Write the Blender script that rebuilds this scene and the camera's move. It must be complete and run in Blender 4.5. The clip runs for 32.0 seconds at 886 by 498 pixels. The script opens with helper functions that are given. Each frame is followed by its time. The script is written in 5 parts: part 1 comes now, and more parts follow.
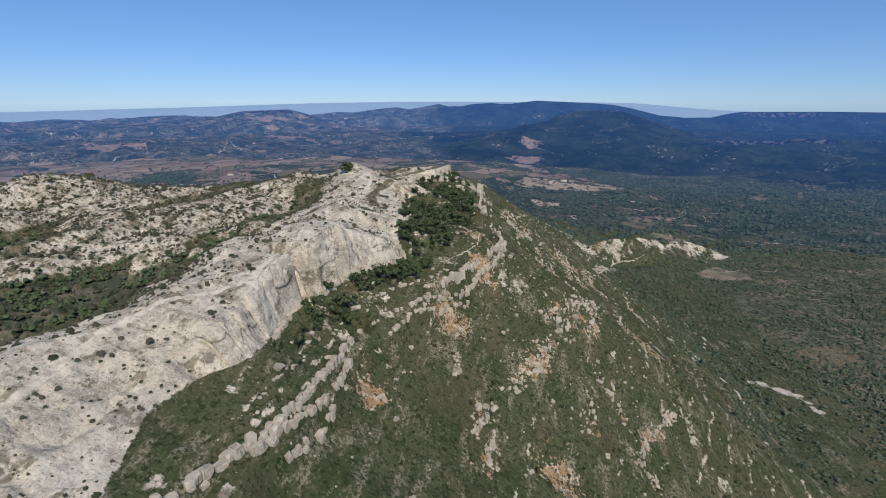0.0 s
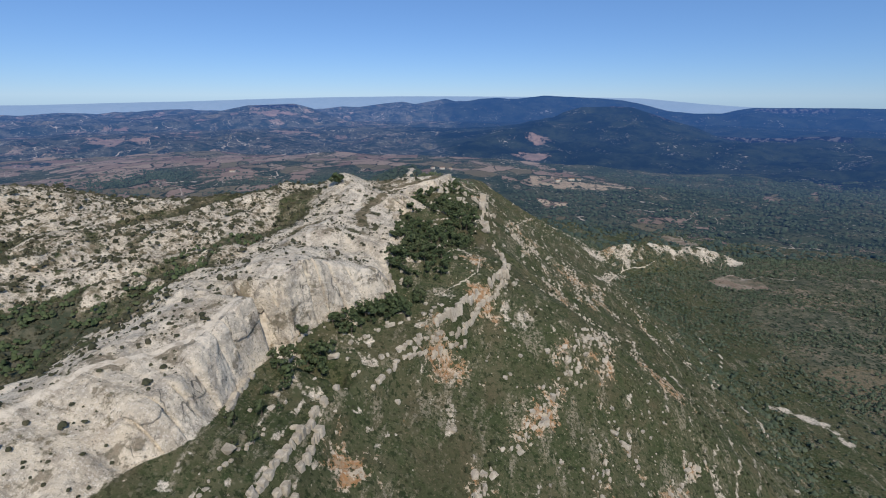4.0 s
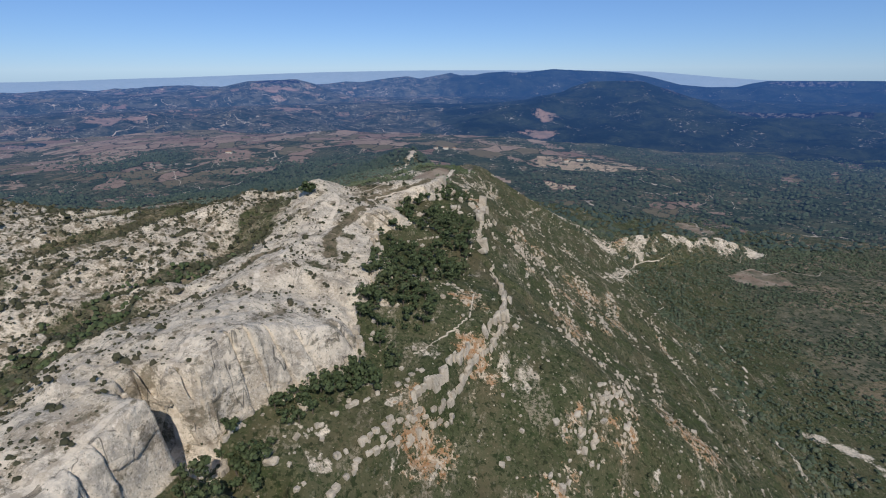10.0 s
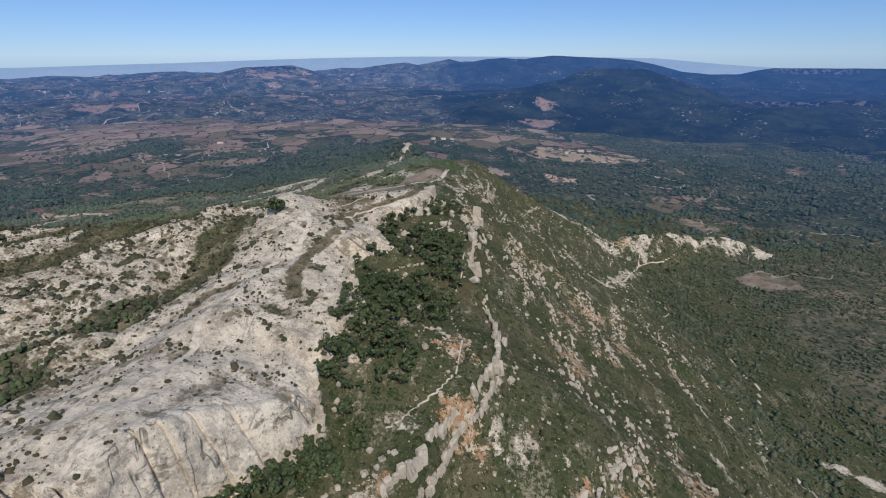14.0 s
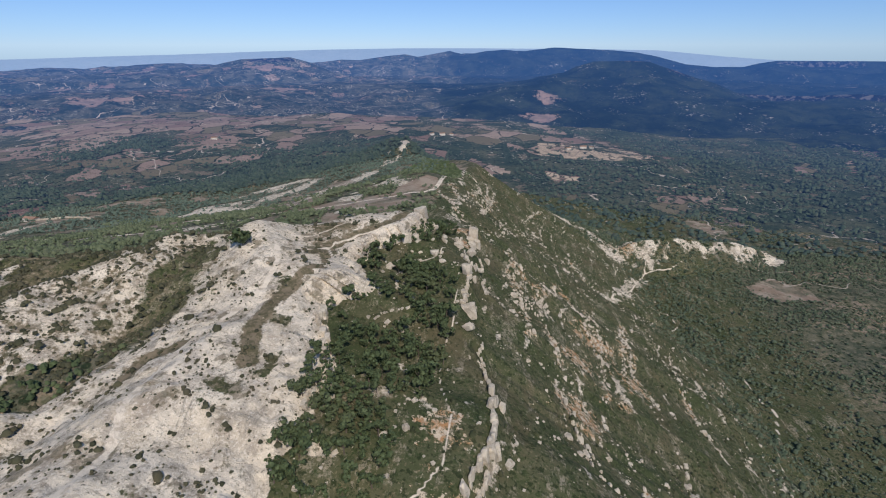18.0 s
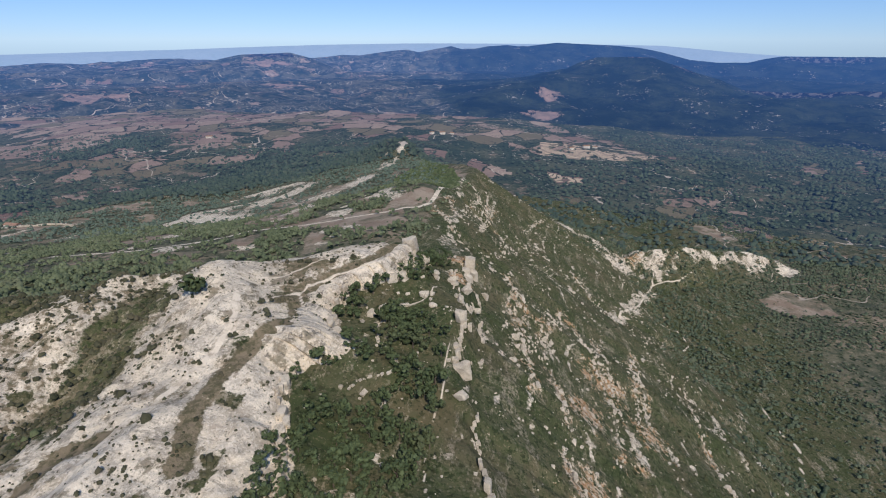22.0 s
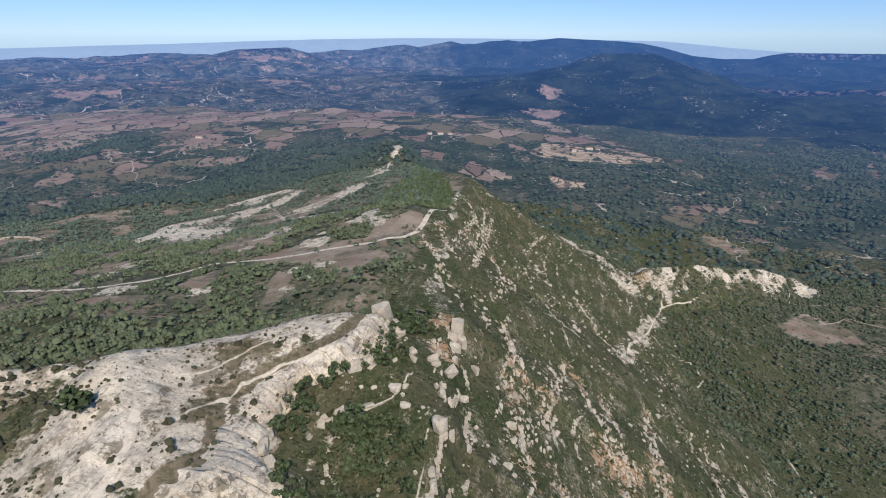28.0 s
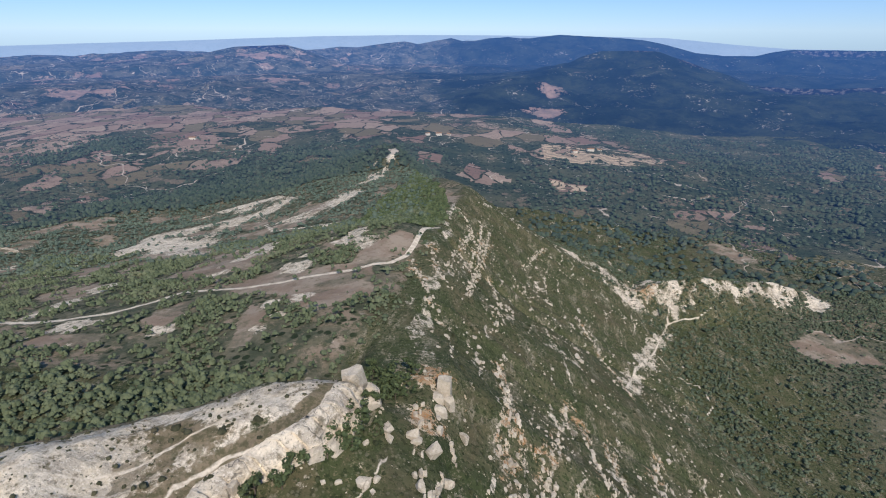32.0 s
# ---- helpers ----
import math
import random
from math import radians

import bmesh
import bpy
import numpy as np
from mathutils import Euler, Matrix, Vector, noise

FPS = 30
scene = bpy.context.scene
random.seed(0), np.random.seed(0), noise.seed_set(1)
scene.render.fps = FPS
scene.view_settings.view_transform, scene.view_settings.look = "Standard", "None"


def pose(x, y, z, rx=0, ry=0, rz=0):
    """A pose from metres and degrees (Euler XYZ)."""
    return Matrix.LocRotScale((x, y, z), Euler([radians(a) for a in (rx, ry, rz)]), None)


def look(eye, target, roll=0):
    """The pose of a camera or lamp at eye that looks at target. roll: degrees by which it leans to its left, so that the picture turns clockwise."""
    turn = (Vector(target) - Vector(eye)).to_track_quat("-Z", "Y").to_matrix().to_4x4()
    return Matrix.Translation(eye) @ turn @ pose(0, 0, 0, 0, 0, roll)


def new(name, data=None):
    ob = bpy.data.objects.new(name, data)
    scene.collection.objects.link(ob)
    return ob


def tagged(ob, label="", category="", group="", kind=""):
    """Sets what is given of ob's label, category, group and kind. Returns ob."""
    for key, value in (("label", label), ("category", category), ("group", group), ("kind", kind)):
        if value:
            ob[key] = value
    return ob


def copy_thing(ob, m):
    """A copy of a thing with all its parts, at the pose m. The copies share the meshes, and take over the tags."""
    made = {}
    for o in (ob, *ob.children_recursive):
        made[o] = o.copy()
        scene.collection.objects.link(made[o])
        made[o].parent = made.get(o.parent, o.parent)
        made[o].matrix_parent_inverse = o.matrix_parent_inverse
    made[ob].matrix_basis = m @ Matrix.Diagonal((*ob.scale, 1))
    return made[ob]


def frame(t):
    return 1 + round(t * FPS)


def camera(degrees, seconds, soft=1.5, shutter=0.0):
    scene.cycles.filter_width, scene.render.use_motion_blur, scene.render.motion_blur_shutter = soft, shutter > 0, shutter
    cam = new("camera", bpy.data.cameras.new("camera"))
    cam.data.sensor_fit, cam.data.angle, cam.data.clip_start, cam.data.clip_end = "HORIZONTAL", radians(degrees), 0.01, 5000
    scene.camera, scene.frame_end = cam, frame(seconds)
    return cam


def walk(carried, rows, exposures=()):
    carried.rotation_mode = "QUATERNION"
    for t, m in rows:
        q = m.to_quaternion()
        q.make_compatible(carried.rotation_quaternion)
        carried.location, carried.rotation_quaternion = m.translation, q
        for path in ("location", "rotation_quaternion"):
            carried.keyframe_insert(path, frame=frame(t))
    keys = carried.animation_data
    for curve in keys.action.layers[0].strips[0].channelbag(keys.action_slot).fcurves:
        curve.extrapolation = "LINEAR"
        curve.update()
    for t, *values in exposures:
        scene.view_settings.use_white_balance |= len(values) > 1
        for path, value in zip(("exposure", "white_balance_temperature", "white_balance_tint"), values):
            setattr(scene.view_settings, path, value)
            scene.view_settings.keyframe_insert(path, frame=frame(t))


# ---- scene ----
cam = camera(82.10, 32.0, 1.1)
# seconds, eye x y z, heading to the left, pitch, roll
PATH = [
    (0, 0.11, 0.16, 0.39, 7.143, -16.178, -0.104),
    (1, 0.24, 7.03, 1.91, 7.405, -16.205, -0.080),
    (2, 0.38, 13.93, 3.43, 7.598, -16.285, -0.008),
    (3, 0.52, 20.90, 4.93, 7.683, -16.444, 0.124),
    (4, 0.67, 27.97, 6.41, 7.834, -16.808, 0.103),
    (5, 0.82, 35.17, 7.86, 8.037, -17.295, -0.003),
    (6, 1.00, 42.54, 9.26, 8.130, -17.881, 0.060),
    (7, 1.19, 50.10, 10.61, 8.324, -18.412, -0.077),
    (8, 1.38, 57.84, 11.92, 8.415, -18.918, -0.089),
    (9, 1.57, 65.71, 13.21, 8.495, -19.265, -0.139),
    (10, 1.74, 73.65, 14.47, 8.582, -19.549, -0.218),
    (11, 1.87, 81.62, 15.74, 8.642, -19.904, -0.240),
    (12, 1.95, 89.57, 17.03, 8.640, -20.301, -0.206),
    (13, 1.96, 97.44, 18.34, 8.565, -20.675, -0.143),
    (14, 1.89, 105.21, 19.69, 8.475, -20.990, -0.087),
    (15, 1.76, 112.89, 21.07, 8.436, -21.230, -0.068),
    (16, 1.58, 120.52, 22.45, 8.441, -21.437, -0.063),
    (17, 1.36, 128.12, 23.82, 8.471, -21.654, -0.045),
    (18, 1.11, 135.73, 25.16, 8.517, -21.868, -0.016),
    (19, 0.86, 143.36, 26.45, 8.568, -22.050, 0.010),
    (20, 0.61, 151.05, 27.68, 8.617, -22.181, 0.026),
    (21, 0.37, 158.79, 28.86, 8.656, -22.286, 0.029),
    (22, 0.16, 166.53, 30.00, 8.680, -22.398, 0.017),
    (23, -0.02, 174.25, 31.13, 8.684, -22.540, -0.007),
    (24, -0.16, 181.92, 32.25, 8.674, -22.690, -0.022),
    (25, -0.25, 189.52, 33.40, 8.658, -22.817, -0.006),
    (26, -0.28, 197.00, 34.58, 8.646, -22.897, 0.055),
    (27, -0.26, 204.37, 35.80, 8.653, -22.946, 0.139),
    (28, -0.18, 211.64, 37.06, 8.697, -22.989, 0.213),
    (29, -0.06, 218.82, 38.35, 8.779, -23.046, 0.250),
    (30, 0.09, 225.95, 39.66, 8.840, -23.128, 0.249),
    (31, 0.26, 233.04, 40.99, 8.825, -23.237, 0.216),
    (32, 0.44, 240.11, 42.32, 8.762, -23.362, 0.166),
]
def aimed(x, y, z, heading, pitch, roll):
    a, p = radians(heading), radians(pitch)
    way = (-math.sin(a) * math.cos(p), math.cos(a) * math.cos(p), math.sin(p))
    return look((x, y, z), (x + way[0], y + way[1], z + way[2]), roll)
walk(cam, [(t, aimed(*row)) for t, *row in PATH], [(0, -0.20, 6350, 10), (10, -0.24, 6400, 11), (20, -0.06, 6450, 13), (32, 0.14, 6520, 12)])

# ---------------------------------------------------------------- light
SUN = Vector((0.28, -0.64, 0.715)).normalized()
world = bpy.data.worlds.new("sky")
scene.world = world
world.use_nodes = True
wt = world.node_tree
sky = wt.nodes.new("ShaderNodeTexSky")
sky.sky_type = "NISHITA"
sky.sun_disc = False
sky.sun_elevation = math.asin(SUN.z)
sky.sun_rotation = math.atan2(SUN.x, SUN.y)
sky.altitude = 2200
sky.air_density, sky.dust_density, sky.ozone_density = 1.0, 0.0, 1.6
wt.nodes["Background"].inputs[1].default_value = 0.090
clear = wt.nodes.new("ShaderNodeMix")
clear.data_type, clear.blend_type = "RGBA", "MULTIPLY"
clear.inputs[0].default_value = 1.0
clear.inputs[7].default_value = (0.72, 0.92, 1.34, 1)  # dry, clear summer air
wt.links.new(sky.outputs[0], clear.inputs[6])
veil = wt.nodes.new("ShaderNodeMix")  # thin even haze over the whole sky
veil.data_type = "RGBA"
veil.inputs[0].default_value = 0.32
veil.inputs[7].default_value = (2.2, 4.9, 8.6, 1)
wt.links.new(clear.outputs[2], veil.inputs[6])
wt.links.new(veil.outputs[2], wt.nodes["Background"].inputs[0])
lamp = bpy.data.lights.new("sun", "SUN")
lamp.energy, lamp.angle, lamp.color = 3.85, radians(0.53), (1.0, 0.955, 0.88)
new("sun", lamp).matrix_world = look((0, 0, 0), -SUN)

# ---------------------------------------------------------------- materials
class Nodes:
    """A short way to write a node material."""

    def __init__(self, name, rough=0.9, spec=0.2):
        self.mat = bpy.data.materials.new(name)
        self.mat.use_nodes = True
        self.tree = self.mat.node_tree
        self.bsdf = self.tree.nodes["Principled BSDF"]
        self.bsdf.inputs["Roughness"].default_value = rough
        self.bsdf.inputs["Specular IOR Level"].default_value = spec
        self.place = self.tree.nodes.new("ShaderNodeNewGeometry").outputs["Position"]

    def node(self, kind, **inputs):
        n = self.tree.nodes.new(kind)
        for key, value in inputs.items():
            self.put(n.inputs[key], value)
        return n

    def put(self, socket, value):
        if hasattr(value, "links"):
            self.tree.links.new(value, socket)
        else:
            socket.default_value = value

    def attr(self, name):
        n = self.tree.nodes.new("ShaderNodeAttribute")
        n.attribute_name = name
        return n.outputs["Fac"]

    def noise(self, size, detail=4.0, rough=0.55, stretch=None, warp=0.0):
        n = self.tree.nodes.new("ShaderNodeTexNoise")
        where = self.place
        if stretch:
            m = self.tree.nodes.new("ShaderNodeMapping")
            m.inputs["Scale"].default_value = stretch
            self.put(m.inputs["Vector"], where)
            where = m.outputs[0]
        self.put(n.inputs["Vector"], where)
        n.inputs["Scale"].default_value = 1.0 / size
        n.inputs["Detail"].default_value = detail
        n.inputs["Roughness"].default_value = rough
        n.inputs["Distortion"].default_value = warp
        return n.outputs["Fac"]

    def cells(self, size, out="Distance", feature="F1"):
        n = self.tree.nodes.new("ShaderNodeTexVoronoi")
        n.feature = feature
        self.put(n.inputs["Vector"], self.place)
        n.inputs["Scale"].default_value = 1.0 / size
        return n.outputs[out]

    def math(self, op, a, b=0.0, c=0.0):
        n = self.tree.nodes.new("ShaderNodeMath")
        n.operation = op
        for socket, value in zip(n.inputs, (a, b, c)):
            self.put(socket, value)
        return n.outputs[0]

    def ramp(self, value, low, high):
        n = self.tree.nodes.new("ShaderNodeMapRange")
        n.interpolation_type = "SMOOTHSTEP"
        self.put(n.inputs["Value"], value)
        n.inputs["From Min"].default_value, n.inputs["From Max"].default_value = low, high
        return n.outputs[0]

    def mix(self, fac, a, b):
        n = self.tree.nodes.new("ShaderNodeMix")
        n.data_type = "RGBA"
        self.put(n.inputs[0], fac)
        for socket, value in ((n.inputs[6], a), (n.inputs[7], b)):
            self.put(socket, (*value, 1) if isinstance(value, tuple) else value)
        return n.outputs[2]

    def bump(self, value, strength, depth):
        n = self.tree.nodes.new("ShaderNodeBump")
        self.put(n.inputs["Height"], value)
        n.inputs["Strength"].default_value, n.inputs["Distance"].default_value = strength, depth
        self.put(self.bsdf.inputs["Normal"], n.outputs[0])

    def colour(self, value):
        self.put(self.bsdf.inputs["Base Color"], (*value, 1) if isinstance(value, tuple) else value)
        return self.mat


def limestone(k):
    """Pale weathered limestone, grey and cream, with lichen, stains and open joints."""
    c = k.mix(k.ramp(k.noise(24, 4, 0.6), 0.36, 0.64), (0.59, 0.485, 0.350), (0.73, 0.615, 0.465))
    c = k.mix(k.math("MULTIPLY", k.ramp(k.noise(4.5, 7, 0.68), 0.44, 0.60), 0.68), c, (0.35, 0.295, 0.230))
    c = k.mix(k.math("MULTIPLY", k.ramp(k.noise(1.1, 6, 0.75), 0.55, 0.67), 0.75), c, (0.135, 0.120, 0.092))
    c = k.mix(k.math("MULTIPLY", k.ramp(k.noise(9, 5, 0.65, (1, 1, 0.3)), 0.56, 0.72), 0.4), c, (0.42, 0.31, 0.215))
    c = k.mix(k.math("MULTIPLY", k.ramp(k.noise(6, 7, 0.7, (1.6, 0.35, 1), 0.6), 0.59, 0.65), 0.6), c, (0.16, 0.140, 0.108))
    c = k.mix(k.math("MULTIPLY", k.ramp(k.noise(11, 7, 0.72), 0.54, 0.62), 0.5), c, (0.29, 0.23, 0.165))
    c = k.mix(k.math("MULTIPLY", k.ramp(k.noise(3.6, 6, 0.7, (0.5, 1.3, 1), 0.4), 0.61, 0.67), 0.6), c, (0.20, 0.165, 0.115))
    c = k.mix(k.math("MULTIPLY", k.ramp(k.noise(4.2, 7, 0.74, (0.28, 1.5, 1), 0.5), 0.56, 0.62), 0.55), c, (0.19, 0.160, 0.120))
    c = k.mix(k.math("MULTIPLY", k.ramp(k.noise(0.7, 5, 0.75), 0.52, 0.60), 0.4), c, (0.86, 0.76, 0.61))
    turf = k.math("MULTIPLY", k.ramp(k.noise(7.5, 6, 0.72, (1, 0.7, 1)), 0.555, 0.62), 0.8)
    c = k.mix(turf, c, k.mix(k.ramp(k.noise(1.2, 4, 0.7), 0.45, 0.6), (0.225, 0.175, 0.115), (0.115, 0.100, 0.058)))
    return k.mix(k.math("MULTIPLY", k.ramp(k.noise(0.55, 3, 0.6), 0.60, 0.70), 0.6), c, (0.075, 0.070, 0.050))


def farmland(k, c, density):
    """Plots of ploughed and stubble land, hedged, where density says, and winding pale tracks."""
    plot = k.tree.nodes.new("ShaderNodeTexVoronoi")
    bend = k.tree.nodes.new("ShaderNodeVectorMath")
    bend.operation = "MULTIPLY_ADD"
    warp = k.tree.nodes.new("ShaderNodeTexNoise")
    warp.inputs["Scale"].default_value = 1 / 90
    k.put(warp.inputs["Vector"], k.place)
    k.put(bend.inputs[0], warp.outputs["Color"])
    bend.inputs[1].default_value = (70, 70, 0)
    flat = k.tree.nodes.new("ShaderNodeVectorMath")
    flat.operation = "MULTIPLY"
    k.put(flat.inputs[0], k.place)
    flat.inputs[1].default_value = (1, 0.75, 0)
    k.put(bend.inputs[2], flat.outputs[0])
    edge = k.tree.nodes.new("ShaderNodeTexVoronoi")
    edge.feature = "DISTANCE_TO_EDGE"
    for n in (plot, edge):
        k.put(n.inputs["Vector"], bend.outputs[0])
        n.inputs["Scale"].default_value = 1 / 62
    split = k.tree.nodes.new("ShaderNodeSeparateColor")
    k.put(split.inputs[0], plot.outputs["Color"])
    earth = k.mix(split.outputs[1], (0.19, 0.120, 0.092), (0.32, 0.235, 0.170))
    earth = k.mix(k.math("MULTIPLY", k.ramp(split.outputs[2], 0.72, 0.78), 0.8), earth, (0.13, 0.115, 0.062))
    earth = k.mix(k.math("MULTIPLY", k.ramp(k.noise(18, 6, 0.7), 0.5, 0.66), 0.4), earth, (0.14, 0.105, 0.075))
    lines = k.noise(3.2, 2, 0.5, (0.12, 1, 1))
    earth = k.mix(k.math("MULTIPLY", k.ramp(lines, 0.52, 0.6), 0.25), earth, (0.12, 0.095, 0.06))
    earth = k.mix(k.math("MULTIPLY", k.ramp(edge.outputs["Distance"], 0.055, 0.02), k.ramp(k.noise(30, 5, 0.7), 0.44, 0.5)), earth, (0.030, 0.040, 0.022))
    ragged = k.math("MULTIPLY_ADD", k.math("SUBTRACT", k.noise(17, 7, 0.75), 0.5), k.math("MULTIPLY", k.ramp(density, 0.02, 0.1), 1.1), density)
    share = k.math("GREATER_THAN", ragged, k.math("MULTIPLY_ADD", split.outputs[0], 0.8, 0.12))
    c = k.mix(share, c, earth)
    wind = k.math("ABSOLUTE", k.math("SUBTRACT", k.noise(260, 3, 0.45), 0.5))
    wind_b = k.math("ABSOLUTE", k.math("SUBTRACT", k.noise(190, 3, 0.5, (1, 1, 0.9)), 0.46))
    track = k.math("MAXIMUM", k.ramp(wind, 0.0028, 0.0014), k.ramp(wind_b, 0.0024, 0.0012))
    return k.mix(k.math("MULTIPLY", k.math("MULTIPLY", track, k.ramp(density, 0.04, 0.08)), k.ramp(k.noise(120, 3, 0.6), 0.47, 0.53)), c, (0.40, 0.33, 0.255))


def ground_material():
    k = Nodes("ground_cover", 0.95, 0.1)
    wobble = k.math("SUBTRACT", k.noise(5, 6, 0.65), 0.5)
    fine = k.math("SUBTRACT", k.noise(1.3, 5, 0.7), 0.5)

    def edge(name, soft=0.16, reach=0.9):
        v = k.math("MULTIPLY_ADD", wobble, reach, k.attr(name))
        v = k.math("MULTIPLY_ADD", fine, reach * 0.8, v)
        return k.ramp(v, 0.5 - soft, 0.5 + soft)

    grass = k.mix(k.ramp(k.noise(22, 5, 0.6), 0.36, 0.62), (0.056, 0.066, 0.027), (0.100, 0.095, 0.048))
    grass = k.mix(k.ramp(k.noise(2.2, 6, 0.75), 0.50, 0.60), grass, (0.044, 0.058, 0.022))
    grass = k.mix(k.math("MULTIPLY", k.ramp(k.noise(0.9, 4, 0.7), 0.56, 0.66), 0.8), grass, (0.19, 0.155, 0.09))
    brown = k.ramp(k.noise(13, 5, 0.65, (1, 0.6, 1)), 0.52, 0.66)
    grass = k.mix(k.math("MULTIPLY", brown, 0.45), grass, (0.125, 0.096, 0.054))
    grass = k.mix(k.math("MULTIPLY", k.ramp(k.noise(1.7, 4, 0.65), 0.54, 0.60), 0.85), grass, (0.026, 0.036, 0.014))
    speck = k.math("MULTIPLY", k.ramp(k.cells(1.5), 0.32, 0.20), k.ramp(k.noise(9, 4, 0.65), 0.43, 0.55))
    grass = k.mix(k.math("MULTIPLY", speck, 0.22), grass, (0.36, 0.305, 0.22))
    rubble = k.math("MULTIPLY", k.ramp(k.noise(10, 6, 0.72, (1.5, 0.45, 1)), 0.53, 0.60), k.ramp(k.noise(1.1, 5, 0.75), 0.46, 0.56))
    grass = k.mix(k.math("MULTIPLY", rubble, 0.6), grass, k.mix(k.noise(0.6, 3, 0.7), (0.26, 0.195, 0.125), (0.50, 0.42, 0.31)))
    grass = k.mix(k.math("MULTIPLY", k.ramp(k.noise(31, 5, 0.65), 0.52, 0.64), 0.3), grass, (0.105, 0.078, 0.046))
    wood = k.mix(k.ramp(k.noise(9, 6, 0.7), 0.4, 0.62), (0.060, 0.068, 0.042), (0.150, 0.132, 0.086))
    wood = k.mix(k.ramp(k.noise(48, 7, 0.72), 0.52, 0.57), wood, k.mix(k.ramp(k.noise(5, 6, 0.72), 0.44, 0.58), (0.245, 0.185, 0.130), (0.090, 0.092, 0.050)))
    rock = limestone(k)
    soil = k.mix(k.ramp(k.noise(16, 5, 0.6), 0.38, 0.62), (0.235, 0.168, 0.120), (0.31, 0.245, 0.18))
    soil = k.mix(k.math("MULTIPLY", k.ramp(k.noise(3, 5, 0.7), 0.54, 0.68), 0.6), soil, (0.13, 0.11, 0.06))
    soil = k.mix(k.math("MULTIPLY", k.ramp(k.noise(34, 6, 0.7), 0.5, 0.6), 0.7), soil, wood)
    ochre = k.mix(k.ramp(k.noise(1.6, 5, 0.7), 0.4, 0.6), (0.36, 0.185, 0.080), (0.38, 0.265, 0.160))
    straw = k.mix(k.ramp(k.noise(2.0, 5, 0.7), 0.4, 0.62), (0.215, 0.165, 0.105), (0.105, 0.092, 0.050))
    wood = k.mix(k.math("MULTIPLY", k.ramp(k.cells(4.2), 0.42, 0.30), k.ramp(k.noise(26, 5, 0.65), 0.40, 0.5)), wood, (0.024, 0.034, 0.017))
    wood = k.mix(k.math("MULTIPLY", k.ramp(k.cells(6.5), 0.22, 0.14), k.ramp(k.noise(40, 5, 0.65), 0.54, 0.62)), wood, (0.27, 0.23, 0.17))
    c = k.mix(edge("wood", 0.2, 0.8), grass, wood)
    c = k.mix(edge("soil", 0.12, 0.7), c, soil)
    c = farmland(k, c, k.attr("farm"))
    c = k.mix(edge("rock", 0.10, 1.15), c, rock)
    c = k.mix(edge("straw", 0.12, 1.3), c, straw)
    ochre = k.mix(k.math("MULTIPLY", k.ramp(k.noise(2.6, 5, 0.7), 0.50, 0.58), 0.85), ochre, (0.56, 0.46, 0.33))
    ochre = k.mix(k.ramp(k.noise(1.4, 5, 0.7), 0.56, 0.62), ochre, (0.060, 0.060, 0.030))
    c = k.mix(edge("ochre", 0.08, 2.0), c, ochre)
    c = k.mix(edge("path", 0.12, 0.4), c, k.mix(k.ramp(k.noise(2.5, 5, 0.7), 0.45, 0.62), (0.68, 0.575, 0.44), (0.48, 0.39, 0.285)))
    h = k.math("MULTIPLY_ADD", k.noise(4.5, 8, 0.68), 1.0, k.math("MULTIPLY", k.noise(0.8, 4, 0.7), 0.35))
    k.bump(h, 0.75, 1.1)
    return k.colour(c)


def stone_material(name, wear=None):
    k = Nodes(name, 0.9, 0.2)
    h = k.math("MULTIPLY_ADD", k.noise(1.8, 8, 0.68, (1, 1, 0.6)), 1.0, k.math("MULTIPLY", k.noise(0.5, 4, 0.7), 0.4))
    c = limestone(k)
    line = k.math("ABSOLUTE", k.math("SUBTRACT", k.noise(7, 3, 0.5, (1, 1, 0.10)), 0.5))
    joint = k.math("MULTIPLY", k.ramp(line, 0.012, 0.004), k.ramp(k.noise(9, 3, 0.6), 0.46, 0.54))
    bed = k.math("ABSOLUTE", k.math("SUBTRACT", k.noise(3.0, 3, 0.5, (0.18, 0.18, 1)), 0.5))
    seam = k.math("MULTIPLY", k.ramp(bed, 0.014, 0.005), k.ramp(k.noise(7, 3, 0.6), 0.52, 0.6))
    c = k.mix(k.math("MULTIPLY", k.math("MAXIMUM", joint, k.math("MULTIPLY", seam, 0.5)), 0.7), c, (0.09, 0.080, 0.064))
    k.bump(k.math("SUBTRACT", h, k.math("MULTIPLY", joint, 0.5)), 0.7, 0.6)
    if wear:
        c = k.mix(0.55, c, wear)
    return k.colour(c)


def leaf_material(name, dark, light, dry, rand="Random Per Island"):
    k = Nodes(name, 0.85, 0.15)
    if rand == "Random":
        r = k.tree.nodes.new("ShaderNodeObjectInfo").outputs["Random"]
    else:
        r = k.tree.nodes.new("ShaderNodeNewGeometry").outputs[rand]
    c = k.mix(r, dark, light)
    c = k.mix(k.math("MULTIPLY", k.ramp(k.noise(18, 4, 0.6), 0.5, 0.72), 0.55), c, dry)
    c = k.mix(k.ramp(k.noise(0.8, 3, 0.6), 0.35, 0.7), c, k.mix(0.5, c, light))
    k.bump(k.noise(0.45, 4, 0.7), 0.9, 0.3)
    return k.colour(c)


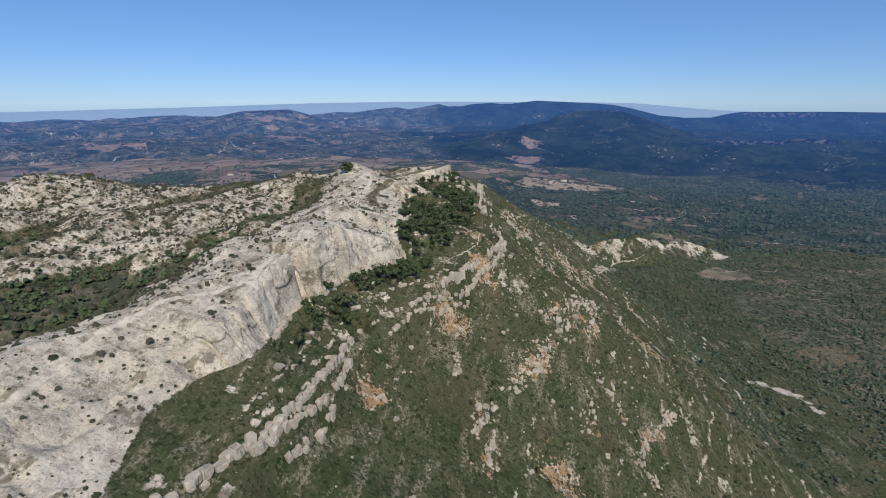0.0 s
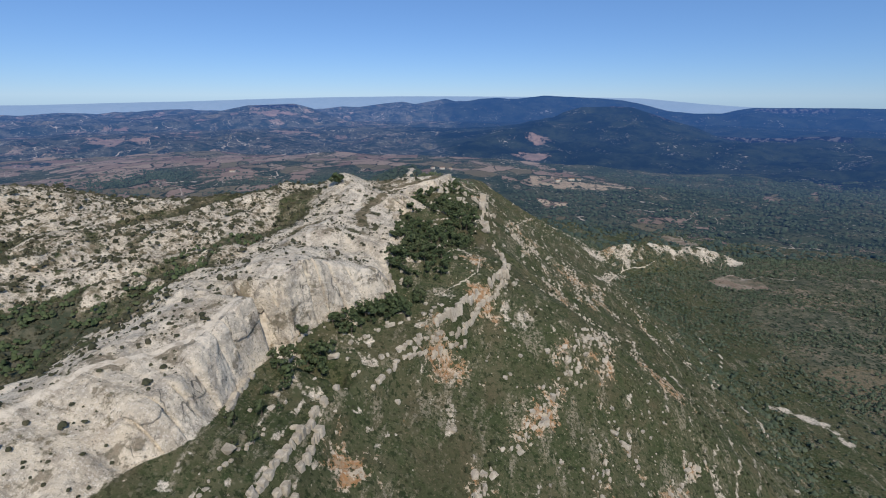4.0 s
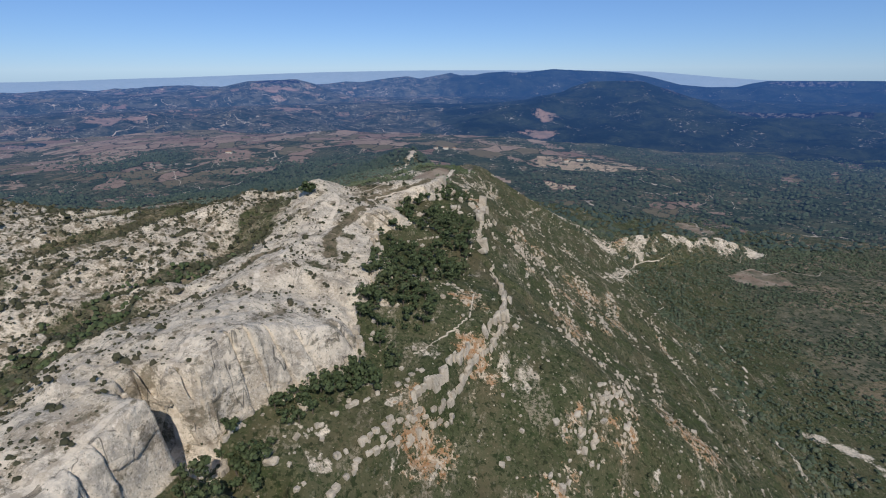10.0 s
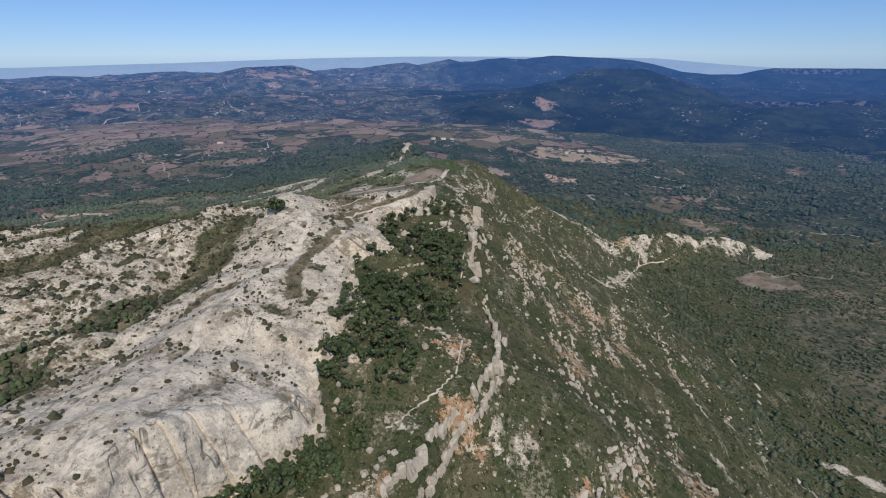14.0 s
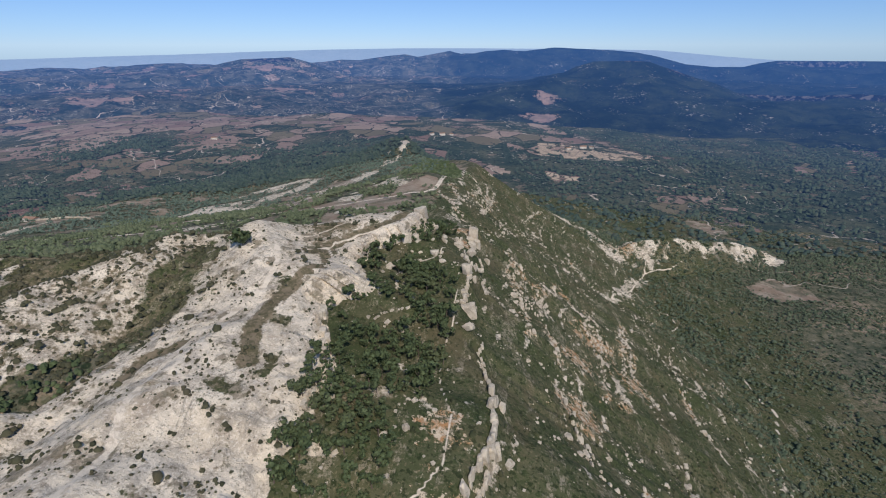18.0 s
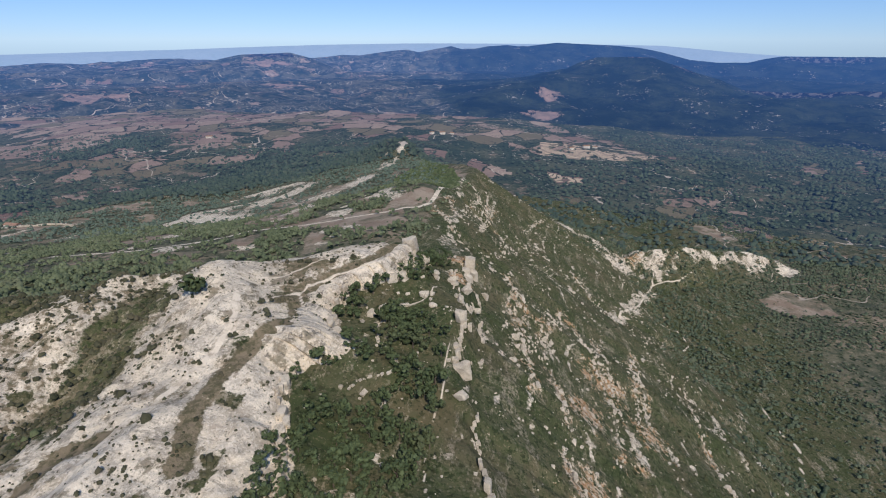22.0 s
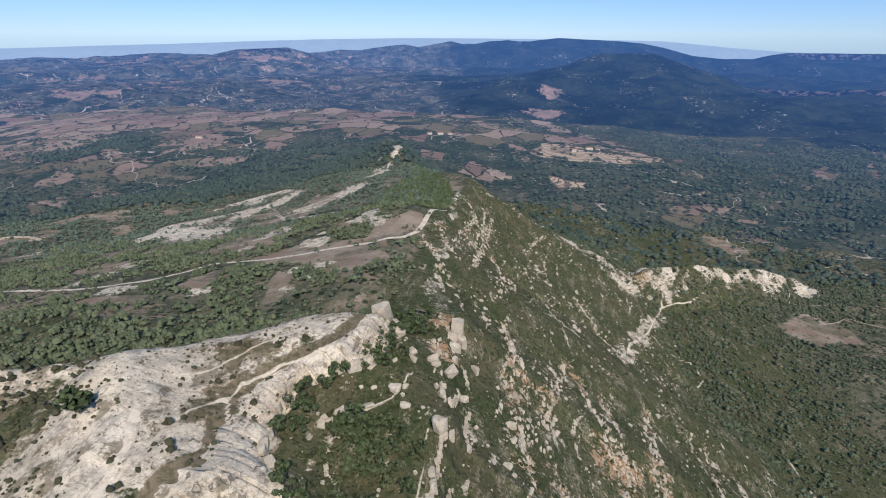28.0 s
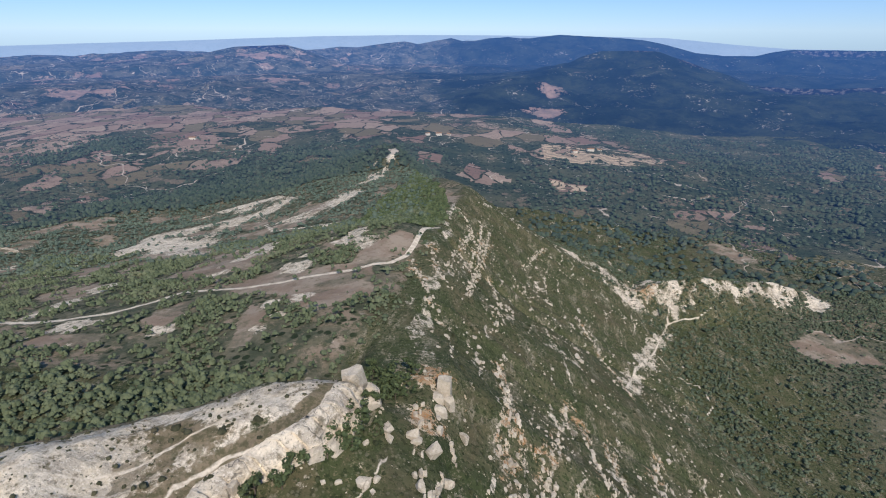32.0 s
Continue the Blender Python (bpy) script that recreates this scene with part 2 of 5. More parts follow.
GROUND = ground_material()
STONE = stone_material("limestone")
WORN = stone_material("weathered_limestone", (0.47, 0.395, 0.295))
PINE = leaf_material("pine_needles", (0.034, 0.052, 0.022), (0.108, 0.132, 0.058), (0.122, 0.120, 0.062))
SCRUB = leaf_material("scrub_leaves", (0.034, 0.036, 0.019), (0.092, 0.086, 0.048), (0.140, 0.108, 0.068))
FLANK_SCRUB = leaf_material("flank_scrub_leaves", (0.024, 0.030, 0.013), (0.070, 0.074, 0.034), (0.100, 0.084, 0.046))
FOREST = leaf_material("forest_leaves", (0.042, 0.060, 0.033), (0.145, 0.165, 0.088), (0.190, 0.180, 0.112))
OAKWOOD = leaf_material("oak_leaves", (0.032, 0.050, 0.030), (0.112, 0.132, 0.078), (0.180, 0.170, 0.108))
# green lightened towards blue: mid-distance haze put into the base colour
SLOPEWOOD = leaf_material("hazed_pine_needles", (0.046, 0.070, 0.054), (0.125, 0.158, 0.112), (0.165, 0.155, 0.110))
BARK = Nodes("bark", 0.9).colour((0.13, 0.10, 0.075))


# blue of the air haze that far surfaces emit
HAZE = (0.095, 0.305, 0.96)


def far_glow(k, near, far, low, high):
    """Air haze put into far surfaces: blue emission that changes with distance."""
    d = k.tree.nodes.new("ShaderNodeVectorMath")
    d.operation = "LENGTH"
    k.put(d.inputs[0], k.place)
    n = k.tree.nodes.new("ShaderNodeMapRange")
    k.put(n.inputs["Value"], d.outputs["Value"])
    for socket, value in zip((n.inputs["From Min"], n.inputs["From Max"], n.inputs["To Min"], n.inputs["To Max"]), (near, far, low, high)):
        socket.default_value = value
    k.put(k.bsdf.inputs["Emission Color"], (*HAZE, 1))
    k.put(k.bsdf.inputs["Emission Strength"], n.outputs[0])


def valley_material():
    """The far valley floor: woods, plots, terraces and bare rock."""
    k = Nodes("valley_land", 1.0, 0.0)
    c = k.mix(k.ramp(k.noise(90, 6, 0.65), 0.4, 0.62), (0.040, 0.055, 0.034), (0.085, 0.088, 0.052))
    c = k.mix(k.math("MULTIPLY", k.ramp(k.cells(9), 0.42, 0.28), k.ramp(k.noise(55, 5, 0.65), 0.42, 0.52)), c, (0.020, 0.030, 0.018))
    c = k.mix(k.ramp(k.noise(48, 6, 0.7), 0.58, 0.63), c, (0.150, 0.120, 0.080))
    c = k.mix(k.math("MULTIPLY", k.ramp(k.noise(9, 5, 0.72), 0.58, 0.65), k.ramp(k.noise(80, 5, 0.65), 0.48, 0.58)), c, (0.40, 0.35, 0.28))
    c = farmland(k, c, k.math("MAXIMUM", k.attr("farm"), k.math("MULTIPLY", k.attr("soil"), 0.95)))
    wob = k.math("MULTIPLY_ADD", k.math("SUBTRACT", k.noise(40, 6, 0.7), 0.5), 1.1, k.attr("rock"))
    c = k.mix(k.ramp(wob, 0.42, 0.58), c, (0.46, 0.38, 0.29))
    level = k.tree.nodes.new("ShaderNodeSeparateXYZ")
    k.put(level.inputs[0], k.place)
    z = k.math("MULTIPLY_ADD", k.noise(60, 3, 0.5), 1.6, level.outputs[2])
    stripe = k.ramp(k.math("PINGPONG", z, 0.55), 0.06, 0.22)
    tan = k.mix(stripe, (0.085, 0.075, 0.045), k.mix(k.noise(20, 4, 0.6), (0.34, 0.24, 0.16), (0.52, 0.40, 0.27)))
    c = k.mix(k.ramp(k.math("MULTIPLY_ADD", k.math("SUBTRACT", k.noise(85, 5, 0.65), 0.5), 2.6, k.attr("terrace")), 0.96, 1.02), c, tan)
    c = k.mix(k.ramp(k.attr("path"), 0.4, 0.6), c, (0.5, 0.42, 0.32))
    k.bump(k.noise(14, 6, 0.7), 1.0, 5.0)
    # haze over the valley, painted as emission rising from near to far
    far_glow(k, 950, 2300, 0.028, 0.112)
    return k.colour(c)


def far_material(name, dark, light, bare, low, high, glow=None):
    """Hills seen far off: forest with rocky specks, farmed and bare parts by weight."""
    k = Nodes(name, 1.0, 0.0)
    c = k.mix(k.ramp(k.noise(150, 6, 0.68), 0.4, 0.62), dark, light)
    c = k.mix(k.math("MULTIPLY", k.ramp(k.noise(46, 6, 0.72), 0.5, 0.62), 0.55), c, (0.016, 0.024, 0.018))
    c = k.mix(k.math("MULTIPLY", k.ramp(k.noise(13, 5, 0.72), 0.55, 0.64), k.ramp(k.noise(130, 6, 0.7), 0.53, 0.63)), c, bare)
    c = k.mix(k.ramp(k.noise(110, 6, 0.7, (0.7, 1.2, 1)), 0.68, 0.71), c, (0.16, 0.130, 0.100))
    farm = k.attr("farm")
    dry = k.mix(k.ramp(k.noise(70, 6, 0.72), 0.44, 0.58), (0.026, 0.038, 0.028), (0.082, 0.080, 0.056))
    dry = k.mix(k.math("MULTIPLY", k.ramp(k.noise(12, 5, 0.72), 0.53, 0.63), k.math("MULTIPLY", k.ramp(k.noise(160, 5, 0.7), 0.46, 0.6), 0.75)), dry, (0.34, 0.30, 0.25))
    dry = k.mix(k.ramp(k.noise(60, 6, 0.75, (0.45, 1.3, 2)), 0.62, 0.66), dry, (0.30, 0.26, 0.21))
    dry = farmland(k, dry, k.math("MULTIPLY", farm, 0.20))
    c = k.mix(k.ramp(k.math("MULTIPLY_ADD", k.math("SUBTRACT", k.noise(220, 6, 0.68), 0.5), 1.3, farm), 0.38, 0.62), c, dry)
    earth = k.mix(k.ramp(k.noise(40, 6, 0.7), 0.42, 0.6), (0.29, 0.190, 0.140), (0.19, 0.140, 0.105))
    c = k.mix(k.ramp(k.math("MULTIPLY_ADD", k.math("SUBTRACT", k.noise(70, 8, 0.78), 0.5), 2.6, k.attr("earth")), 0.62, 0.72), c, earth)
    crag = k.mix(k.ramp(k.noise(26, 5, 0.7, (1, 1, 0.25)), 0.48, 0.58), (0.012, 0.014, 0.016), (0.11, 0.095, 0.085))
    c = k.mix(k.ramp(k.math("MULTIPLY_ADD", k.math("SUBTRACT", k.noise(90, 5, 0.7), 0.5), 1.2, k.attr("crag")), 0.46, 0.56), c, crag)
    k.bump(k.noise(75, 7, 0.66), 1.0, 30.0)
    # hills emit the haze themselves, stronger farther out
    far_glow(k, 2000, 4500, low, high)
    # own emission colour, for haze paler than on the hills
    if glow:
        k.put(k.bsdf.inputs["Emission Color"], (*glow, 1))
    return k.colour(c)


VALLEY = valley_material()
HAZY_WOOD = leaf_material("far_oak_leaves", (0.026, 0.042, 0.024), (0.070, 0.090, 0.050), (0.110, 0.105, 0.066))
haze_nodes = Nodes("spare")
haze_nodes.tree, haze_nodes.mat = HAZY_WOOD.node_tree, HAZY_WOOD
haze_nodes.bsdf = HAZY_WOOD.node_tree.nodes["Principled BSDF"]
haze_nodes.place = HAZY_WOOD.node_tree.nodes.new("ShaderNodeNewGeometry").outputs["Position"]
# far leaves emit blue too, in place of the haze before them
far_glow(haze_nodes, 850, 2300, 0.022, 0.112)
# forest colours dimmed for distance; the blue haze on them is emission
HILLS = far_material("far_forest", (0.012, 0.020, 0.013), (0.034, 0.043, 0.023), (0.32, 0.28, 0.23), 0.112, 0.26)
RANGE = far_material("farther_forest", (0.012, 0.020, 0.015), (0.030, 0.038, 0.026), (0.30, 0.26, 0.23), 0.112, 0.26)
# plain shows mostly its pale haze emission, so it nears the sky's tone
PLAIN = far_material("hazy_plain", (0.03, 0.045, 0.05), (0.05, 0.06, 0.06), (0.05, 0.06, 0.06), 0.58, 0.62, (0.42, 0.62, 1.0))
# ---------------------------------------------------------------- terrain
def lattice(i, j, seed):
    n = (i * 374761393 + j * 668265263 + seed * 974711) & 0x7FFFFFFF
    n = ((n ^ (n >> 13)) * 1274126177) & 0x7FFFFFFF
    n = ((n ^ (n >> 15)) * 2246822519) & 0x7FFFFFFF
    return ((n ^ (n >> 14)) & 0xFFFF) / 65535.0


def smooth_noise(x, y, seed=0):
    """Value noise between 0 and 1 over the plan, one cell to the unit."""
    xf, yf = np.floor(x), np.floor(y)
    i, j = xf.astype(np.int64), yf.astype(np.int64)
    u, v = x - xf, y - yf
    u, v = u * u * u * (u * (u * 6 - 15) + 10), v * v * v * (v * (v * 6 - 15) + 10)
    a, b = lattice(i, j, seed), lattice(i + 1, j, seed)
    c, d = lattice(i, j + 1, seed), lattice(i + 1, j + 1, seed)
    return (a + (b - a) * u) * (1 - v) + (c + (d - c) * u) * v


def fbm(x, y, size, octaves=4, seed=0, gain=0.5):
    """Layered noise, about -1 to 1, its largest swells about size metres across."""
    total, amp, norm, k = 0.0, 1.0, 0.0, 1.0 / size
    for n in range(octaves):
        total = total + amp * (smooth_noise(x * k + 17.3 * n, y * k - 9.1 * n, seed + n) * 2 - 1)
        norm, amp, k = norm + amp, amp * gain, k * 2.03
    return total / norm


def step(a, b, v):
    t = np.clip((v - a) / (b - a), 0, 1)
    return t * t * (3 - 2 * t)


# Lines that run along the ridge, one row each: y, then x and z of the line there.
STATIONS = np.array([-200, 0, 60, 100, 110, 120, 140, 158, 168, 180, 194, 206, 220, 240, 260, 270, 280, 292, 305, 315, 325, 340, 362, 420, 480, 550, 640, 720, 820, 930, 1050, 1180, 1400, 1900])
LINES = {
    "far_left": ([-1900, -1900, -1900, -1900, -1900, -1900, -1900, -1900, -1900, -1900, -1900, -1900, -1900, -1900, -1900, -1900, -1900, -1900, -1900, -1900, -1900, -1900, -1900, -1900, -1900, -1900, -1900, -1900, -1900, -1900, -1900, -1900, -1900, -1900],
        [-215, -215, -215, -215, -215, -215, -215, -215, -215, -215, -215, -215, -215, -215, -215, -215, -215, -215, -215, -215, -215, -215, -215, -215, -215, -215, -215, -215, -215, -215, -215, -215, -215, -215]),
    "left_valley": ([-900, -900, -900, -900, -900, -900, -900, -900, -900, -900, -900, -900, -900, -900, -900, -900, -900, -896.5, -890, -884.3, -878.6, -870, -850, -820, -800, -780, -760, -740, -720, -700, -700, -700, -700, -700],
        [-190, -190, -190, -190, -190, -190, -190, -190, -190, -190, -190, -190, -190, -190, -190, -190, -190, -190.3, -191, -191.6, -192.1, -193, -195, -197, -199, -200, -202, -204, -206, -208, -210, -212, -214, -215]),
    "plateau_rim": ([-420, -400, -390, -380, -375, -370, -360, -350, -340.9, -330, -321.2, -313.7, -305, -297.5, -290, -286, -282, -281.8, -285, -289.3, -293.6, -300, -310, -330, -345, -360, -390, -420, -440, -450, -460, -470, -480, -500],
        [-80, -72, -68, -66, -65, -64, -62, -60, -58.6, -57, -55.6, -54.4, -53, -53, -53, -53.4, -53.8, -57.5, -64, -68.6, -73.1, -80, -92, -108, -122, -138, -158, -172, -186, -194, -200, -205, -210, -214]),
    "left_ridge": ([-270, -265, -255, -240, -233.8, -227.5, -215, -208, -204.4, -200, -188.8, -179.2, -168, -155, -142, -139.2, -136.4, -136.8, -140, -147.1, -154.3, -165, -180, -200, -215, -235, -255, -275, -300, -330, -350, -370, -380, -400],
        [-62, -60, -58, -57, -56.8, -56.5, -56, -55, -54.5, -54, -53, -52.1, -51, -49, -47, -46.2, -45.4, -46.8, -50, -54, -58, -64, -70, -84, -97, -116, -138, -152, -166, -180, -190, -200, -208, -213]),
    "gully": ([-205, -205, -165, -150, -146.5, -143, -140, -135, -131, -127, -123, -119, -116, -114, -114, -112, -108, -106, -108, -109.1, -110.3, -112, -112, -140, -160, -170, -180, -190, -215, -260, -290, -300, -310, -320],
        [-70, -69, -68, -66, -65.5, -65, -64, -63, -62.1, -61, -60, -59.1, -58, -55.5, -53, -49, -45, -43, -43, -46.1, -49.3, -54, -66, -76, -86, -98, -122, -138, -150, -166, -174, -195, -206, -212]),
    "crest": ([-115, -108, -100, -95, -90.5, -86, -80, -78, -79, -80, -79, -78.5, -78, -76, -74, -77.2, -80.4, -81.3, -90, -85, -73, -62, -66, -70, -74, -71, -66, -64, -100, -160, -218, -245, -250, -260],
        [-56, -52, -50, -50, -49, -48, -46.5, -45, -44, -44.5, -45, -45.5, -45.5, -45.5, -44, -41, -39, -37.5, -41, -43, -43, -43, -58, -66, -72, -85, -98, -112, -128, -142, -151, -186, -205, -212]),
    "cliff_top": ([-90, -82, -84, -78, -71, -70.5, -69, -65.5, -63.5, -60, -50, -50, -56, -56, -58, -60, -56, -58, -60, -58, -47, -43, -44, -46, -46, -52, -54, -50, -84, -146, -206, -235, -240, -250],
        [-60, -56, -58, -57, -53, -51, -46.5, -45, -43, -46.5, -53, -54, -48.5, -47.5, -46.5, -44.5, -43, -44, -45, -45.5, -44, -42.5, -56, -66, -73, -84, -95, -108, -124, -141, -150, -186, -205, -212]),
    "cliff_foot": ([-84, -66, -68, -71.5, -63.5, -63.5, -65, -62.5, -59, -51, -42.5, -44, -45, -44, -50, -52, -42.5, -48, -54, -54, -41.5, -38, -40, -38, -40, -47, -49, -44, -76, -136, -196, -226, -230, -240],
        [-66, -63, -64, -62, -62, -62.5, -62.5, -63, -63, -63, -61.8, -57.5, -53.5, -52.5, -51, -50, -48.5, -50, -50.5, -50.5, -48, -49, -57, -67, -74, -86, -97, -109, -127, -146, -156, -190, -206, -212]),
    "bench_rim": ([-60, -54, -50, -49, -47.8, -46.5, -44, -38, -32.5, -29, -18.5, -13, -7.5, -3.5, -2, -9, -11, -13, -15, -16, -17, -18, -20, -26, -33, -42, -45, -38, -64, -118, -176, -206, -210, -220],
        [-80, -77, -73, -71.5, -72, -72.5, -73.5, -73, -72, -69, -67, -66.5, -65, -63.5, -66, -63.5, -60, -57.5, -56, -55, -57, -60, -59, -73, -77, -90, -100, -112, -136, -160, -170, -196, -208, -213]),
    "ledge_foot": ([-55, -50, -45, -43, -41.5, -40, -37, -31, -25.5, -21, -13, -6, 0, 4, 4.5, -3, -6, -8, -10, -11, -12.3, -14, -13, -21, -27, -34, -38, -30, -50, -96, -150, -186, -190, -200],
        [-87, -84, -82, -80, -81, -82, -82, -82, -82.5, -83, -80, -76, -73, -71, -73, -70, -67, -66, -66, -66, -67.8, -68, -67, -77, -82, -98, -106, -118, -146, -172, -182, -200, -210, -214]),
    "slope": ([-10, 0, 5, 10, 10, 10, 10, 12, 12.9, 14, 18, 22, 24, 24, 30, 36, 43.6, 44, 44, 41.1, 38.3, 34, 26, 30, 34, 12, 10, 24, 20, 0, -60, -100, -120, -120],
        [-118, -116, -113, -112, -111.5, -111, -110, -103, -99.8, -96, -92, -85, -81, -80, -90, -97, -104.6, -106, -108, -107.4, -106.9, -106, -101, -115, -125, -138, -144, -150, -186, -208, -212, -214, -214, -215]),
    "toe": ([140, 150, 155, 160, 162, 164, 168, 170, 170.9, 172, 172.7, 173.3, 174, 175, 176, 176.8, 177.6, 178.7, 180, 179.4, 178.9, 178, 176, 172, 166, 146, 140, 150, 160, 170, 180, 190, 200, 200],
        [-200, -202, -203, -203, -202.5, -202, -201, -200, -199.5, -199, -198.7, -198.4, -198, -198, -198, -198, -198, -198.3, -199, -199.3, -199.6, -200, -201, -203, -207, -213, -212, -215, -221, -226, -230, -233, -236, -240]),
    "valley": ([520, 520, 520, 520, 520, 520, 520, 520, 520, 520, 520, 520, 520, 520, 520, 520, 520, 520, 520, 520, 520, 520, 520, 520, 520, 520, 520, 520, 520, 520, 520, 520, 520, 520],
        [-205, -206, -207, -207, -207, -207, -207, -207, -207, -207, -207, -207, -207, -207.5, -208, -208, -208, -208, -208, -208.3, -208.6, -209, -210, -212, -214, -217, -220, -223, -228, -233, -238, -243, -250, -262]),
    "far_right": ([1900, 1900, 1900, 1900, 1900, 1900, 1900, 1900, 1900, 1900, 1900, 1900, 1900, 1900, 1900, 1900, 1900, 1900, 1900, 1900, 1900, 1900, 1900, 1900, 1900, 1900, 1900, 1900, 1900, 1900, 1900, 1900, 1900, 1900],
        [-215, -215, -215, -215, -215, -215, -215, -215, -215, -215, -215, -215, -215, -215, -215, -215, -215, -215, -215, -215, -215, -215, -215, -215, -215, -215, -225, -230, -235, -240, -245, -250, -255, -265]),
}
LINE_X = np.array([LINES[k][0] for k in LINES], float)
LINE_Z = np.array([LINES[k][1] for k in LINES], float)
LINE_NAMES = list(LINES)


def along(values, y):
    """A line's value at y, gliding from station to station."""
    k = np.clip(np.searchsorted(STATIONS, y, side="right") - 1, 0, len(STATIONS) - 2)
    t = np.clip((y - STATIONS[k]) / (STATIONS[k + 1] - STATIONS[k]), 0, 1)
    slope = np.gradient(values, STATIONS)
    low = np.minimum(np.abs(np.diff(values) / np.diff(STATIONS))[k] * 3, 1e9)
    h = STATIONS[k + 1] - STATIONS[k]
    m0, m1 = np.clip(slope[k], -low, low), np.clip(slope[k + 1], -low, low)
    return ((2 * t**3 - 3 * t**2 + 1) * values[k] + (t**3 - 2 * t**2 + t) * h * m0
            + (-2 * t**3 + 3 * t**2) * values[k + 1] + (t**3 - t**2) * h * m1)


def line_x(name, y):
    return along(LINE_X[LINE_NAMES.index(name)], y)


def cut(y):
    """Sideways wander of the lines, so that edges come out ragged."""
    return (4.0 + 5.0 * step(196, 215, y)) * fbm(y, y * 0 + 3.0, 26, 4, 11) + (1.2 + 3.0 * step(196, 215, y)) * fbm(y, y * 0 + 8.0, 7, 3, 12)


def recess(y):
    """A notch where the cliff steps back behind its foremost block."""
    return 13.0 * step(147.6, 148.6, y) * step(158.2, 156.6, y)


def base_height(x, y):
    xs = x - cut(y) * 0.55 * step(330, 200, np.abs(x + 40)) + recess(y) * step(-98, -88, x) * step(-40, -50, x)
    z = None
    lx = np.stack([along(r, y) for r in LINE_X])
    lz = np.stack([along(r, y) for r in LINE_Z])
    z = lz[0].copy()
    for k in range(len(lx) - 1):
        w = np.maximum(lx[k + 1] - lx[k], 0.5)
        t = np.clip((xs - lx[k]) / w, 0, 1)
        z = np.where(xs > lx[k], lz[k] + (lz[k + 1] - lz[k]) * t, z)
    return np.where(xs > lx[-1], lz[-1], z)


SPUR = [(112, 706, -196), (150, 722, -186), (190, 738, -187), (232, 748, -190), (270, 757, -196), (300, 764, -206)]
KNOLLS = [(-95, 302, 4.5, 9), (-58, 322, 2.0, 10), (-105, 545, 7, 34), (-72, 528, 8, 22), (-215, 1045, 10, 45), (-285, 870, 7, 60), (-150, 760, 14, 70), (420, 1420, 10, 120), (60, 1500, 16, 150), (-300, 1500, 14, 200), (-900, 1400, 18, 260), (520, 640, 8, 120)]


def segment_far(x, y, line):
    """Distance in plan to a line of points, and how far along it the nearest place lies."""
    best, where, run = np.full(np.shape(x), 1e9), np.zeros(np.shape(x)), 0.0
    for a, b in zip(line[:-1], line[1:]):
        dx, dy = b[0] - a[0], b[1] - a[1]
        t = np.clip(((x - a[0]) * dx + (y - a[1]) * dy) / (dx * dx + dy * dy), 0, 1)
        far = np.hypot(x - a[0] - t * dx, y - a[1] - t * dy)
        where = np.where(far < best, run + t, where)
        best, run = np.minimum(best, far), run + 1
    return best, where


def far_rim(x):
    """Where the bare plateau ends and the wood behind it begins."""
    return np.interp(x, [-330, -200, -160, -125, -113, -96, -80, -64, -54, -44], [268, 284, 291, 303, 311, 319, 328, 340, 348, 354]) + 3 * fbm(x, x * 0 + 4.0, 22, 3, 58)


def zones(x, y):
    """What covers the ground: weights between 0 and 1."""
    lx = {k: line_x(k, y) + cut(y) * 0.55 for k in LINE_NAMES}
    plateau = step(-10, 25, x - lx["plateau_rim"]) * step(3, -3, x - lx["cliff_top"] - 1) * step(9, -9, y - far_rim(x))
    shelf = step(-2, 3, x - lx["cliff_foot"]) * step(2, -2, x - lx["bench_rim"]) * step(420, 380, y)
    slope = step(-2, 4, x - lx["bench_rim"]) * step(40, -30, x - lx["toe"]) * step(1300, 900, y)
    cliff = step(-2, 0.5, x - lx["cliff_top"]) * step(2.0, -0.5, x - lx["cliff_foot"]) * step(372, 352, y)
    half = np.interp(y, [100, 140, 170, 205, 240, 265], [26, 25, 19, 11, 6, 4])
    gully = step(1.3, 0.6, np.abs(x - lx["gully"] + 5 * fbm(x, y, 30, 2, 31)) / half) * step(252, 232, y)
    gully = gully * step(-0.30, 0.10, fbm(x, y, 19, 3, 105))
    return plateau, shelf, slope, cliff, gully


def thin_beds(x, y):
    """Small steps of bedded rock about the shelf rim: their rise in metres, and where the risers are."""
    off = x - line_x("bench_rim", y) - cut(y) * 0.55 + 1.8 * fbm(x, y, 14, 3, 16)
    here = step(-14, -8, off) * step(19, 13, off) * step(230, 205, y) * step(-0.45, 0.1, fbm(x, y * 0.5, 17, 3, 17))
    saw = off / 4.4 - np.floor(off / 4.4)
    return here * 1.25 * (saw - step(0.66, 0.92, saw)), here * step(0.62, 0.7, saw) * step(0.98, 0.9, saw)


def hummock(x, y):
    """Whalebacks and hollows west of the crest."""
    u, v = x * 0.91 - y * 0.42, y * 0.91 + x * 0.42
    swell = 13.0 * fbm(u, v * 0.30, 34, 3, 5) + 4.5 * fbm(u, v * 0.5, 13, 2, 15)
    return swell * step(4, 40, line_x("crest", y) - x)


